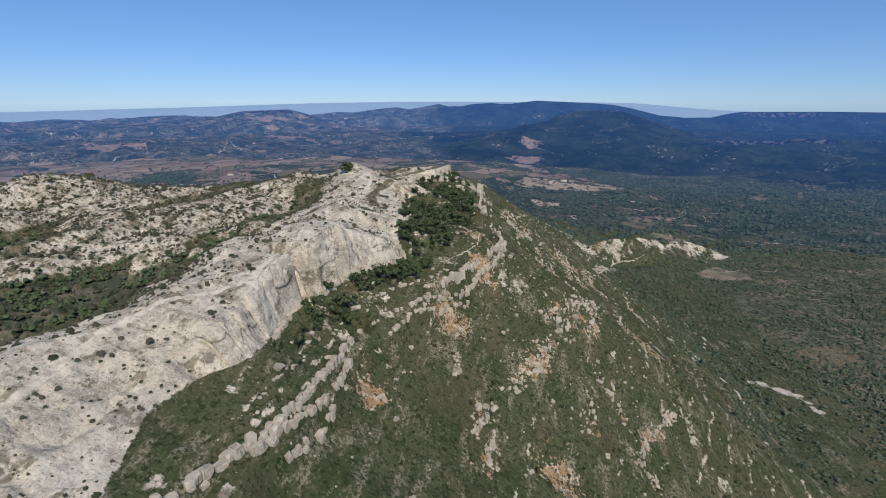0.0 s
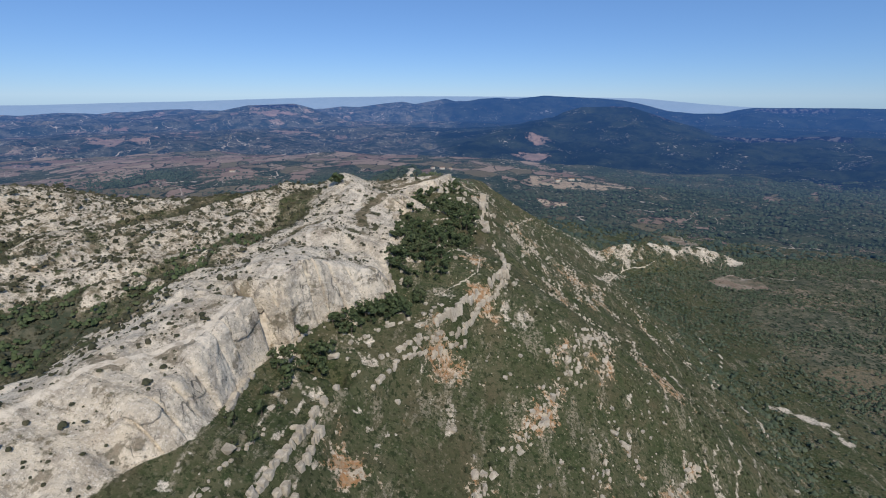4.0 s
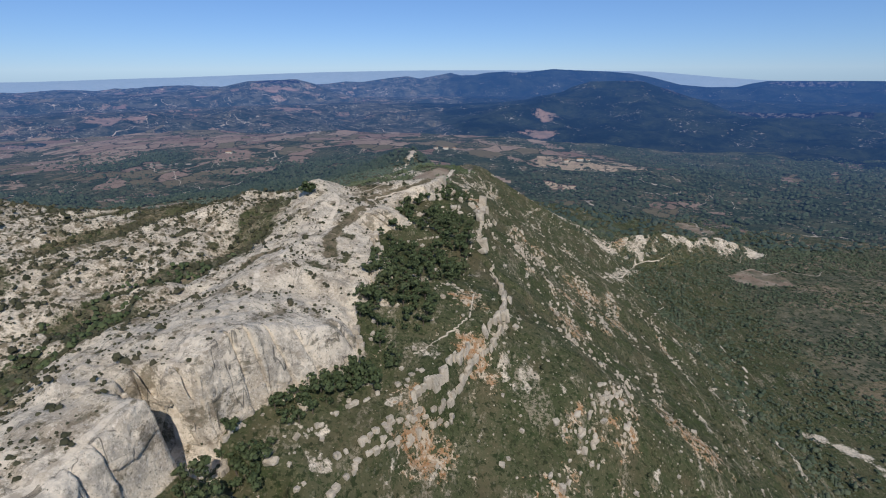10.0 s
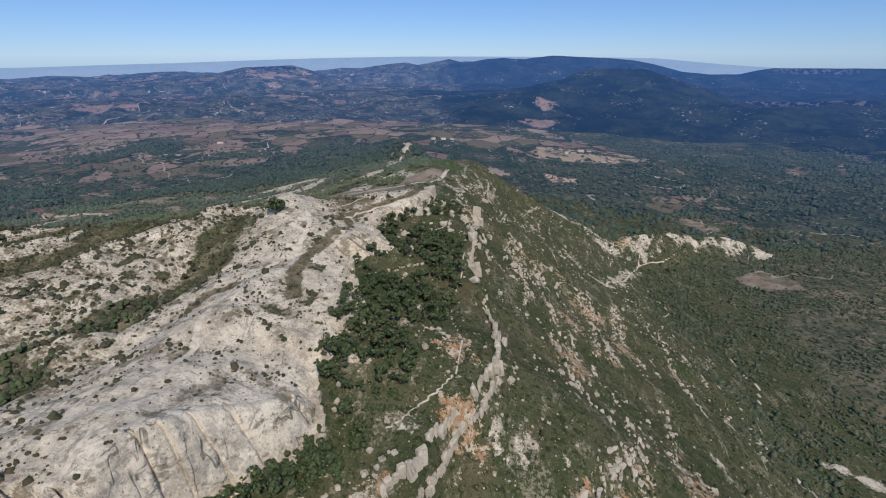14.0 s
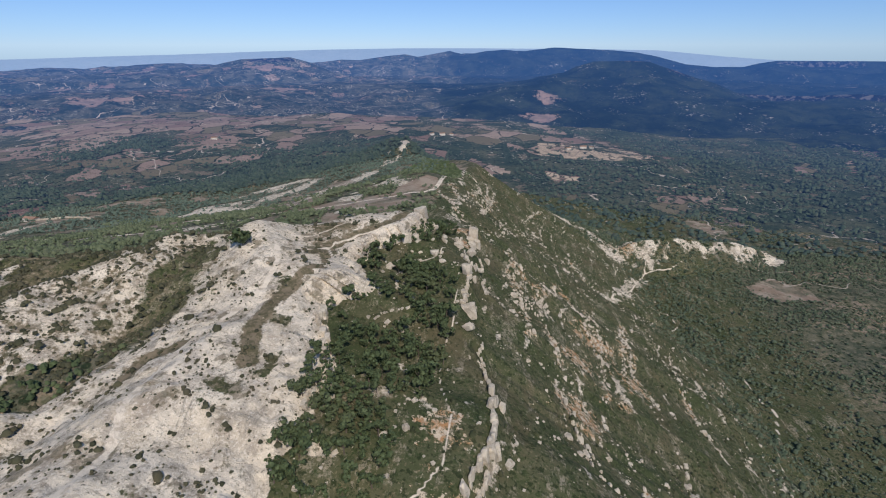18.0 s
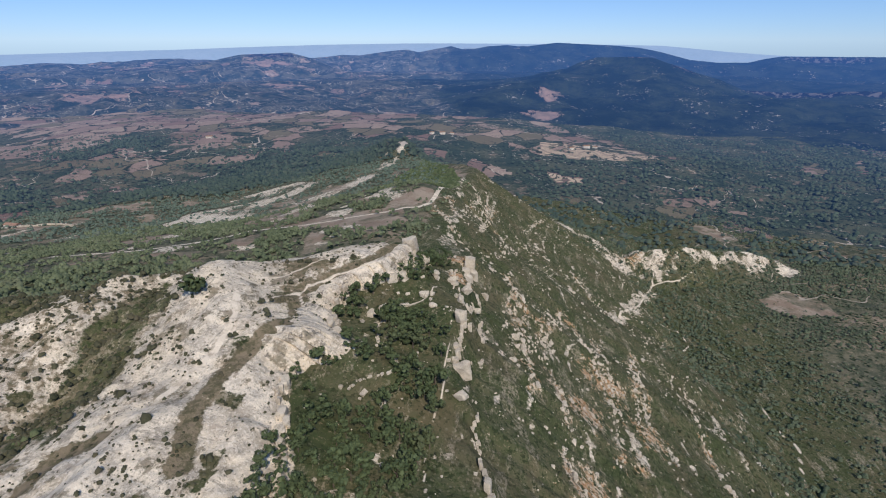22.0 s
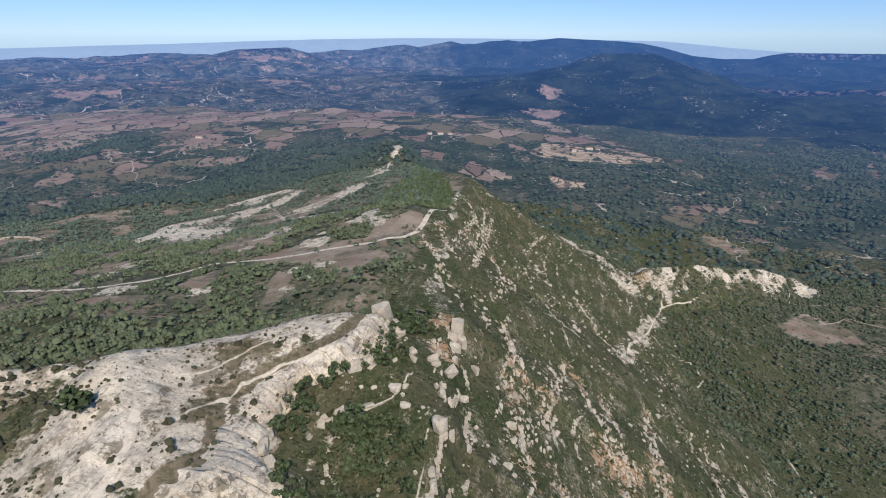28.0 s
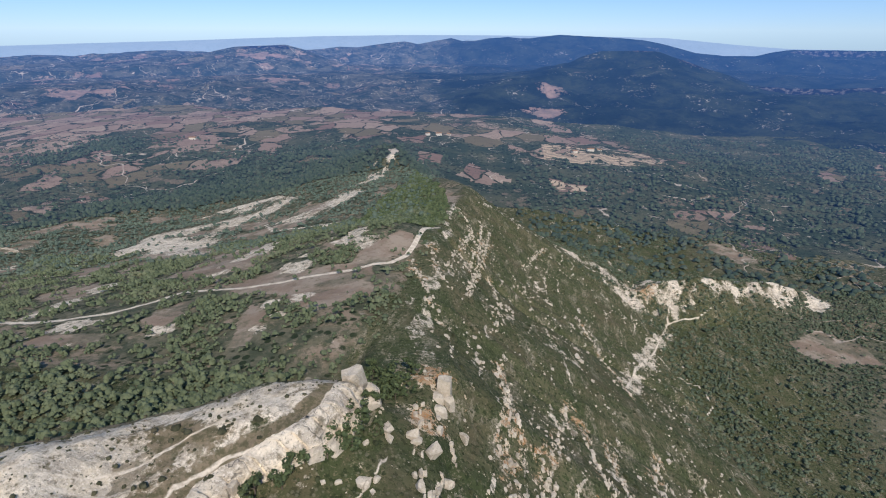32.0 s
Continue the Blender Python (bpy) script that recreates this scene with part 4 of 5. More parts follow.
def ring(name, label, radii, heights, material, relief, calm, seed, earth=(), crag=()):
    """Hills all round: heights at bearings (degrees to the right of the ridge) for each radius."""
    bearings = np.concatenate([np.arange(-180, -58, 3.0), np.arange(-58, 44, 0.25), np.arange(44, 180.1, 3.0)])
    rs = np.concatenate([np.linspace(a, b, max(3, int((b - a) / 26)), endpoint=False) for a, b in zip(radii[:-1], radii[1:])] + [[radii[-1]]])
    B, Rr = np.meshgrid(bearings, rs)
    levels = np.stack([np.interp(bearings, [p[0] for p in row], [p[1] for p in row]) for row in heights])
    Z = np.empty(B.shape)
    for c in range(len(bearings)):
        Z[:, c] = np.interp(rs, radii, levels[:, c])
    X, Y = Rr * np.sin(np.radians(B)), 120 + Rr * np.cos(np.radians(B))
    rough = np.interp(rs, radii, calm)[:, None]
    x, y = X.ravel(), Y.ravel()
    swell = fbm(x, y, 420, 5, seed) - 1.1 * np.abs(fbm(x, y, 210, 3, seed + 9)) + 0.35
    Z = Z + rough * relief * swell.reshape(X.shape)
    me = grid_mesh(name, X, Y, Z)
    weights = {"farm": (material is not PLAIN) * step(-2, -16, B + 6 * fbm(x, y, 500, 3, seed + 3).reshape(X.shape)) * 0.95, "earth": blobs(B, Rr, earth), "crag": blobs(B, Rr, crag)}
    for key, values in weights.items():
        me.attributes.new(key, "FLOAT", "POINT").data.foreach_set("value", np.ascontiguousarray(values.ravel(), np.float32))
    me.materials.append(material)
    return tagged(new(name, me), label, "hills", kind="structure")


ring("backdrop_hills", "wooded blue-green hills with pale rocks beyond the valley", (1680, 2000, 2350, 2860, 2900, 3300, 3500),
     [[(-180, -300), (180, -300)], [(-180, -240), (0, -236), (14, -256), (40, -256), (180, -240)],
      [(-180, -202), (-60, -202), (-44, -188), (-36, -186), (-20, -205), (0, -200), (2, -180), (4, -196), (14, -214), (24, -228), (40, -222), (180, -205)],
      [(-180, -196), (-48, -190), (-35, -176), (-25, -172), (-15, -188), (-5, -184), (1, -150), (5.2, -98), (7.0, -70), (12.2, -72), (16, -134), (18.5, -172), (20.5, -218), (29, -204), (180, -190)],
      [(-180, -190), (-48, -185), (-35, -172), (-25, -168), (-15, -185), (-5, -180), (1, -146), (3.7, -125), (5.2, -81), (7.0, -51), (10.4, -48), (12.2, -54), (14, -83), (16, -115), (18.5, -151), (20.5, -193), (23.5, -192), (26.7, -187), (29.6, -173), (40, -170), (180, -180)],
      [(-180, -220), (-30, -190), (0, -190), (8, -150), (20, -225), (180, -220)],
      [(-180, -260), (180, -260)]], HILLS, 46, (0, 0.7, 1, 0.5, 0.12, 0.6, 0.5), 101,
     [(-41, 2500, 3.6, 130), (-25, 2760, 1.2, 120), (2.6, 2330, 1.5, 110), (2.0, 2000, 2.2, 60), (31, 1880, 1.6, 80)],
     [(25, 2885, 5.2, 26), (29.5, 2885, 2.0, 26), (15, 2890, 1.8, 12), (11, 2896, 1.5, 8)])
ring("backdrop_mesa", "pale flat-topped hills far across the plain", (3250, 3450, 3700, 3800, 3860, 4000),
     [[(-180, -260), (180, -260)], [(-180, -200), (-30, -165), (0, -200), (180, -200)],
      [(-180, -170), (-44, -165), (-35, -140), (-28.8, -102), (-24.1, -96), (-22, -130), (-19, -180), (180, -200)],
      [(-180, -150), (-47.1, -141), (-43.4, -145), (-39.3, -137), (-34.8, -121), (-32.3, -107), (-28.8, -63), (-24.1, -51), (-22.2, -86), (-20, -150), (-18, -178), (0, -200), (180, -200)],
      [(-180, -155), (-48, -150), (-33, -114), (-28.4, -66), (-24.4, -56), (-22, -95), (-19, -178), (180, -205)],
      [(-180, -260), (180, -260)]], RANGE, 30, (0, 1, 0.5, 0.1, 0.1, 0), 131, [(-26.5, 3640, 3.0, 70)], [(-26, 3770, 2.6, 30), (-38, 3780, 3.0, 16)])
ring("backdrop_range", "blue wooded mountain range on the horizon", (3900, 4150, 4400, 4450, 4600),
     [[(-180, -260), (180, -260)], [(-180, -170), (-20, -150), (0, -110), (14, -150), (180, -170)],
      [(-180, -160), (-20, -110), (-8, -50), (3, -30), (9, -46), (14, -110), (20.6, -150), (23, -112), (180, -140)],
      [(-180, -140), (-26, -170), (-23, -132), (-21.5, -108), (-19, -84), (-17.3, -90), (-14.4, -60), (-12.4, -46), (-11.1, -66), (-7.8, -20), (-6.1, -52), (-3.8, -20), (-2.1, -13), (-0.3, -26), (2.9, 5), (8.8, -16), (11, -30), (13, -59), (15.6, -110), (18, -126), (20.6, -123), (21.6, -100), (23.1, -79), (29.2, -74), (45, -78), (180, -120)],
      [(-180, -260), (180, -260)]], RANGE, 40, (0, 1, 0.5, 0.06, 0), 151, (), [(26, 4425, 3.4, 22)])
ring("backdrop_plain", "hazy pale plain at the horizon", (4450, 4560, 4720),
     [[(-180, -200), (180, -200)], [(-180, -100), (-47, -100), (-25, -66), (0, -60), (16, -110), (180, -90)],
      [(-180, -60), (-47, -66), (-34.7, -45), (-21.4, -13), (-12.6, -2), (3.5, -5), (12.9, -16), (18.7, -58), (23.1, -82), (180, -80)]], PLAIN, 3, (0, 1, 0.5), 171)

# ---------------------------------------------------------------- rock
def part(name, me, material, parent, label=""):
    ob = new(name, me)
    if not me.materials:
        me.materials.append(material)
    ob.parent = parent
    return tagged(ob, label)


def cliff_wall(name, label, y0, y1, lift=0.0, seed=0, bulge=0.9, widths=(4.0, 6.0, 9.0, 12.0, 2.5)):
    """A weathered rock wall along the cliff line: bulging columns with open cracks between them."""
    ys = np.arange(y0, y1, 0.02)  # even steps along the foot, also round corners
    course = np.concatenate([[0], np.cumsum(np.hypot(0.02, np.diff(line_x("cliff_foot", ys) + cut(ys) * 0.55 - recess(ys))))])
    ys = np.interp(np.arange(0, course[-1], 0.3), course, ys)
    shift = cut(ys) * 0.55 - recess(ys)
    kx, kz = line_x("cliff_top", ys) + shift, lie(line_x("cliff_top", ys) + shift - 1.0, ys)
    fx = line_x("cliff_foot", ys) + shift
    fz = np.minimum(lie(fx + 0.8, ys), kz - 2)
    run = np.concatenate([[0], np.cumsum(np.hypot(np.diff(fx), np.diff(ys)))])
    rng = random.Random(seed)
    edges, s = [-1.0], -1.0
    while s < run[-1] + 9:
        s += rng.choice(widths)
        edges.append(s)
    edges = np.array(edges)
    push = np.array([rng.uniform(-0.7, 0.7) for _ in edges])
    k = np.searchsorted(edges, run) - 1
    width = edges[k + 1] - edges[k]
    u = (run - edges[k]) / width * 2 - 1
    gap = np.clip(1 - (1 - np.abs(u)) * width / 0.5, 0, 1)
    column = bulge * (0.45 * (1 - np.abs(u) ** 8) + push[k] + 0.5 * push[k - 1] * u - 1.5 * gap)
    rows = 52
    prof_t = np.array([0, 0.06, 0.45, 0.80, 0.87, 0.93, 1.0])
    prof_q = np.array([1.1, 0.98, 0.66, 0.27, 0.14, 0.02, -0.40])
    prof_z = np.array([-0.14, 0.0, 0.46, 0.90, 0.97, 1.0, 0.985])
    t = np.linspace(0, 1, rows)
    q, zz = np.interp(t, prof_t, prof_q), np.interp(t, prof_t, prof_z)
    tx, ty = np.gradient(fx), np.gradient(ys)
    n = np.hypot(tx, ty)
    nx, ny = ty / n, -tx / n
    S, T = np.meshgrid(run, t)
    hgt = (kz - fz)[None]
    Z = fz[None] + zz[:, None] * (hgt + lift)
    out = column[None] * np.interp(t, [0, 0.1, 0.8, 0.93, 1], [0.6, 1, 1, 0.75, 0])[:, None]
    seamed = np.floor(Z / 3.7 + 2.0 * smooth_noise(S / 7, Z * 0 + 2, seed + 3))
    out = out + (lattice(seamed.astype(np.int64), k[None] + 0 * seamed.astype(np.int64), seed + 5) - 0.5) * 0.8 * np.interp(t, [0, 0.75, 0.95], [1, 1, 0])[:, None]
    out = out + (0.40 * fbm(S, Z * 0.7, 6, 4, seed + 7) + 0.26 * fbm(S * 1.4, Z, 2.0, 3, seed + 8)) * np.interp(t, [0, 0.85, 1], [1, 1, 0.1])[:, None]
    X = (kx[None] + (fx - kx)[None] * q[:, None]) + nx[None] * out
    Y = ys[None] + ny[None] * out
    fade = np.minimum(step(0, 5, run), step(0, 5, run[-1] - run))[None]
    X0 = kx[None] + (fx - kx)[None] * q[:, None]
    Y0 = ys[None] + 0 * X0
    low = lie(X0.ravel(), Y0.ravel()).reshape(X0.shape) - 0.6
    X, Y, Z = X0 + (X - X0) * fade, Y0 + (Y - Y0) * fade, low + (Z - low) * fade
    me = grid_mesh(name, X, Y, Z)
    me.materials.append(STONE)
    return tagged(new(name, me), label, "cliff")


def lumpy(name, seed, flat=0.0, cuts=7, reach=(0.40, 0.56), rough=True):
    """An angular block of stone, about one metre across: a rounded cube with corners cut off."""
    bm = bmesh.new()
    bmesh.ops.create_cube(bm, size=1.0)
    rng = random.Random(seed)
    for _ in range(cuts):
        d = Vector((rng.gauss(0, 1), rng.gauss(0, 1), rng.gauss(0, 0.8))).normalized()
        r = bmesh.ops.bisect_plane(bm, geom=bm.verts[:] + bm.edges[:] + bm.faces[:], plane_co=d * rng.uniform(*reach), plane_no=d, clear_outer=True)
        rim = [e for e in r["geom_cut"] if isinstance(e, bmesh.types.BMEdge)]
        if len(rim) > 2:
            bmesh.ops.edgenet_fill(bm, edges=rim)
    for v in bm.verts:
        v.co.x *= 1 + flat * 0.4
        v.co.z *= 1 - flat * 0.5
        v.co += Vector((rng.uniform(-1, 1), rng.uniform(-1, 1), rng.uniform(-1, 1))) * 0.035
    bmesh.ops.triangulate(bm, faces=bm.faces[:])
    if rough:
        bmesh.ops.subdivide_edges(bm, edges=bm.edges[:], cuts=1, use_grid_fill=True)
        bmesh.ops.smooth_vert(bm, verts=bm.verts[:], factor=0.35, use_axis_x=True, use_axis_y=True, use_axis_z=True)
        for v in bm.verts:
            v.co += Vector((rng.uniform(-1, 1), rng.uniform(-1, 1), rng.uniform(-1, 1))) * 0.03
        bmesh.ops.triangulate(bm, faces=bm.faces[:])
    me = bpy.data.meshes.new(name)
    bm.to_mesh(me)
    bm.free()
    me.materials.append(WORN)
    return me


BEDS = [lumpy("bed_block", 140 + n, 0.1, 5, (0.50, 0.68)) for n in range(8)]
BLOCKS = [lumpy("block", 40 + n, 0.0 if n % 2 else 0.5) for n in range(8)]

cliff_wall("cliff", "pale limestone cliff with bulging columns and dark cracks", 101, 203, 0.3, 3, 0.9, (4.0, 7.0, 10.0, 14.0, 5.0))
cliff_wall("cliff", "low blocky limestone cliff along the bare crest's edge", 268, 300, 0.2, 17, 1.0, (1.8, 2.6, 3.5, 5))
cliff_wall("cliff", "blocky white limestone cliff at the end of the bare crest", 300, 352, 0.4, 14, 1.0, (2.0, 3.0, 4.2, 6))

rng = random.Random(5)
left_blocks = [2200]


def ledge(label, offset, y0, y1, size, tall, gap, seed, line="bench_rim"):
    """One broken course of rock along the flank: blocks side by side, with gaps."""
    base = None
    y = y0
    while y < y1 and left_blocks[0] > 0:
        s = size * rng.choice((0.45, 0.6, 0.8, 0.9, 1.1, 1.4))
        if fbm(np.array([y]), np.array([offset * 3.0 + seed]), 11, 2, seed)[0] > gap:
            x = float(line_x(line, np.array([y]))[0] + cut(np.array([y]))[0] * 0.55) + offset + 1.3 * float(fbm(np.array([y]), np.array([offset]), 7, 2, seed + 1)[0]) + rng.uniform(-0.35, 0.35)
            z = float(lie(x, y)[0])
            h = tall * rng.uniform(0.6, 1.2) * (0.5 + 0.5 * s / size)
            if base is None:
                base = tagged(new("rock_ledge"), label, "rock ledge", "ledges across the flank")
                base.matrix_world = pose(x, y, z)
            ob = part("block", rng.choice(BEDS), STONE, base)
            turn = math.degrees(math.atan2(float(line_x(line, np.array([y + 2.0]))[0] - line_x(line, np.array([y - 2.0]))[0]), 4.0))
            m = pose(x, y, z + h * 0.06, rng.uniform(-9, 9), rng.uniform(-14, 4), -turn + rng.uniform(-14, 14)) @ Matrix.Diagonal((s * 0.75, s * 1.3, h, 1))
            ob.matrix_world = m
            ob.matrix_parent_inverse = Matrix()
            ob.matrix_basis = base.matrix_world.inverted() @ m
            left_blocks[0] -= 1
        y += s * rng.uniform(0.85, 1.15)


def course(label, line, size, tall, gaps):
    """A broken course of upright blocks, side by side along a line in the plan."""
    base = None
    for (ax, ay), (bx, by) in zip(line[:-1], line[1:]):
        run, d = math.hypot(bx - ax, by - ay), 0.0
        while d < run:
            s = size * rng.choice((0.5, 0.7, 0.9, 1.0, 1.3))
            x, y = ax + (bx - ax) * d / run + rng.gauss(0, 0.35), ay + (by - ay) * d / run
            z, h = float(lie(x, y)[0]), tall * rng.uniform(0.5, 1.25)
            if base is None:
                base = tagged(new("rock_ledge"), label, "rock ledge", "ledges across the flank")
                base.matrix_world = pose(x, y, z)
            if rng.random() > gaps:
                ob = part("block", rng.choice(BEDS), STONE, base)
                turn = math.degrees(math.atan2(bx - ax, by - ay))
                m = pose(x, y, z + h * 0.12, rng.uniform(-8, 8), rng.uniform(-12, 3), -turn + rng.uniform(-12, 12)) @ Matrix.Diagonal((s * 0.85, s * 1.05, h, 1))
                ob.matrix_basis = base.matrix_world.inverted() @ m
            d += s * rng.uniform(0.95, 1.25)


for label, line, size, tall, gaps in (
        ("upright grey limestone blocks along the shelf rim", ((-54, 84), (-50, 96), (-49, 106), (-48, 118), (-47, 132), (-47, 142)), 2.1, 3.0, 0.12),
        ("second course of upright limestone blocks below the rim", ((-51, 86), (-47, 102), (-45, 113), (-44, 123), (-45, 133)), 1.9, 2.8, 0.15),
        ("lowest course of tilted limestone blocks in the grass", ((-46, 90), (-44, 99), (-43, 106), (-43, 113)), 1.8, 2.4, 0.2),
        ("tilted limestone blocks above the grassy flank", ((-62, 60), (-58, 72), (-54, 84)), 1.9, 2.4, 0.3),
        ("thin limestone bed cropping out of the grassy shelf", ((-47, 142), (-43, 155), (-36, 167), (-27, 179), (-19, 188)), 1.3, 1.5, 0.4),
        ("broken thin bed of grey limestone below the rim", ((-38, 153), (-34, 164), (-23, 180), (-13, 193)), 1.4, 1.7, 0.38),
        ("thin limestone bed near the shelf rim", ((-45, 168), (-40, 177), (-33, 183), (-27, 189), (-22, 195)), 1.2, 1.2, 0.4),
        ("short limestone bed on the steep edge", ((-33, 170), (-29, 175), (-23, 183), (-16, 192)), 1.3, 1.6, 0.35),
        ("pale rubble bed crossing the grassy shelf", ((-58, 100), (-55, 112), (-54, 124)), 0.9, 0.7, 0.45)):
    course(label, line, size, tall, gaps)
ledge("tall limestone blocks side by side along the shelf's outer corner", 0.8, 186, 262, 1.5, 4.2, -0.45, 13)
ledge("stepped limestone blocks under the shelf's outer corner", 3.4, 190, 258, 1.3, 2.8, -0.1, 14)
ledge("limestone blocks along the grassy rim", 1.0, 268, 352, 1.5, 2.2, 0.0, 15)
ledge("limestone blocks strewn below the grassy rim", 5.0, 268, 352, 1.3, 1.6, 0.05, 16)
ledge("limestone blocks on the shelf below the bare crest", 13, 262, 300, 1.0, 0.9, 0.1, 17, "cliff_foot")
ledge("rounded limestone lumps at the foot of the crest's cliff", -1.0, 226, 318, 2.0, 3.0, -0.15, 18, "cliff_foot")
ledge("rounded limestone lumps below the crest's end", 0.2, 318, 352, 2.4, 3.0, -0.25, 19, "cliff_foot")
ledge("fallen limestone blocks at the cliff's foot", 1.8, 120, 204, 1.8, 1.7, 0.0, 20, "cliff_foot")


def rib(label, line, size, tall):
    """A rib of jagged limestone across the flank, along a line in the plan."""
    base = None
    for (ax, ay), (bx, by) in zip(line[:-1], line[1:]):
        run, d = math.hypot(bx - ax, by - ay), 0.0
        while d < run:
            s = size * rng.choice((0.35, 0.5, 0.6, 0.8, 1.0, 1.5))
            x, y = ax + (bx - ax) * d / run + rng.gauss(0, 1.1), ay + (by - ay) * d / run + rng.gauss(0, 1.2)
            z, h = float(lie(x, y)[0]), tall * rng.uniform(0.5, 1.4)
            if base is None:
                base = tagged(new("rock_rib"), label, "rock rib", "ribs across the flank")
                base.matrix_world = pose(x, y, z)
            if rng.random() < 0.3 + 0.6 * (math.sin(d * 0.31 + ax) > -0.2):
                ob = part("block", rng.choice(BLOCKS), STONE, base)
                turn = math.degrees(math.atan2(bx - ax, by - ay))
                m = pose(x, y, z + h * 0.08, rng.uniform(-14, 14), rng.uniform(-20, 8), -turn + rng.uniform(-25, 25)) @ Matrix.Diagonal((s * 0.7, s * 1.15, h, 1))
                ob.matrix_basis = base.matrix_world.inverted() @ m
            d += s * rng.uniform(0.6, 1.3) + 0.2


for line in RIBS:
    near = line[0][1] < 300
    rib("jagged rib of tan limestone running down the flank", line, 1.7 if near else 1.45, 1.7 if near else 1.3)


rib("low curved bed of pale limestone across the grassy shelf", ((-46, 299), (-44, 305), (-39, 311), (-34, 316), (-29, 323)), 1.9, 1.5)
rib("broken wall of limestone below the rock tower", ((-24, 354), (-22, 345), (-20, 335), (-17, 322)), 1.7, 2.4)


def boulder(x, y, sx, sy, sz, label, sink=0.25, turn=0.0):
    z = float(lie(x, y)[0])
    ob = tagged(new("boulder", BLOCKS[(int(abs(x * 3 + y)) % 8)]), label, "boulder", "boulders on the ridge")
    ob.matrix_world = pose(x, y, z + sz * (0.5 - sink), 6, -8, turn) @ Matrix.Diagonal((sx, sy, sz, 1))
    return ob


# the square rock tower and its neighbours at the shelf's far end
tower = tagged(new("rock_tower"), "square reddish-topped limestone tower standing on the flank", "rock tower")
tower.matrix_world = pose(-19, 368, float(lie(-19, 368)[0]))
for n, (dx, dy, dz, sx, sy, sz) in enumerate(((0, 0, 0.5, 4.6, 4.8, 14), (-2.2, -4.4, -2.0, 5, 4.6, 12), (-0.5, -8.5, -2.4, 4.4, 5, 11), (2.0, -3.0, -3.5, 3.4, 4, 11), (-1.5, -12.5, -2.0, 4.4, 4.6, 9), (-0.5, 3.6, -2, 4, 3.4, 9))):
    ob = part("block", BEDS[n], STONE, tower)
    ob.matrix_basis = pose(dx, dy, dz, 2 * n - 4, 3 - n, 20 * n) @ Matrix.Diagonal((sx, sy, sz, 1))
for x, y, sx, sy, sz, label in (
        (-41, 348, 6.0, 5.4, 9.0, "large rounded grey limestone boulder at the crest's end"),
        (-38, 352, 4.8, 4.4, 7.0, "rounded grey boulder among shrubs at the crest's end"),
        (-34.5, 344, 4.0, 3.4, 5.5, "leaning white limestone boulder below the crest"),
        (-22, 340, 2.8, 2.4, 2.6, "pale square boulder on the grassy shelf"),
        (-17, 339, 3.6, 3.0, 4.4, "large pointed pale boulder on the shelf rim"),
        (-29, 338, 3.0, 2.6, 2.4, "pale square boulder in short grass"),
        (-23, 341, 2.8, 2.2, 3.6, "upright pale boulder beside the tower"),
        (-16, 311, 3.6, 3.0, 4.6, "pale boulder on the broken rim"),
        (-30, 321, 3.4, 2.4, 2.2, "pale boulder at the end of a low bed"),
        (-13, 335, 2.8, 2.4, 2.6, "pale boulder below the rim"),
        (2, 342, 3.2, 2.6, 3.0, "grey boulder on the stony flank"),
        (-11, 357, 3.2, 2.6, 3.4, "pale boulder below the rock tower"),
        (-26, 316, 2.4, 2.0, 1.8, "small pale boulder on grass"),
        (-28, 336, 2.6, 2.0, 2.0, "pale boulder lying in grass"),
        (-48, 173, 3.6, 2.8, 2.4, "fallen limestone block below the cliff"),
        (-52, 150, 4.2, 2.6, 1.6, "flat fallen limestone slab below the cliff"),
        (-50, 158, 2.6, 2.2, 2.0, "fallen limestone block among shrubs"),
        (-57, 112, 3.4, 2.2, 1.4, "flat pale slab lying in the grass"),
        (-44, 186, 2.8, 2.4, 2.6, "fallen block at the cliff's foot"),
        (-1, 232, 3.2, 3.0, 4.4, "limestone block on the shelf's outer corner"),
        (-12, 278, 3.0, 2.6, 3.8, "cracked limestone outcrop on the rim"),
        (-13, 292, 4.4, 3.6, 6.0, "cracked grey limestone outcrop on the rim")):
    boulder(x, y, sx, sy, sz, label, 0.25, (x * 7 + y * 3) % 90 - 45)
for n in range(30):
    y = rng.uniform(120, 345)
    x = float(line_x("cliff_foot", np.array([y]))[0]) + rng.uniform(4, 16 if y < 205 else 32)
    s = rng.uniform(0.6, 1.5)
    boulder(x, y, s * 1.2, s, s * 0.8, "pale limestone boulder lying in grass", 0.3, rng.uniform(0, 90))


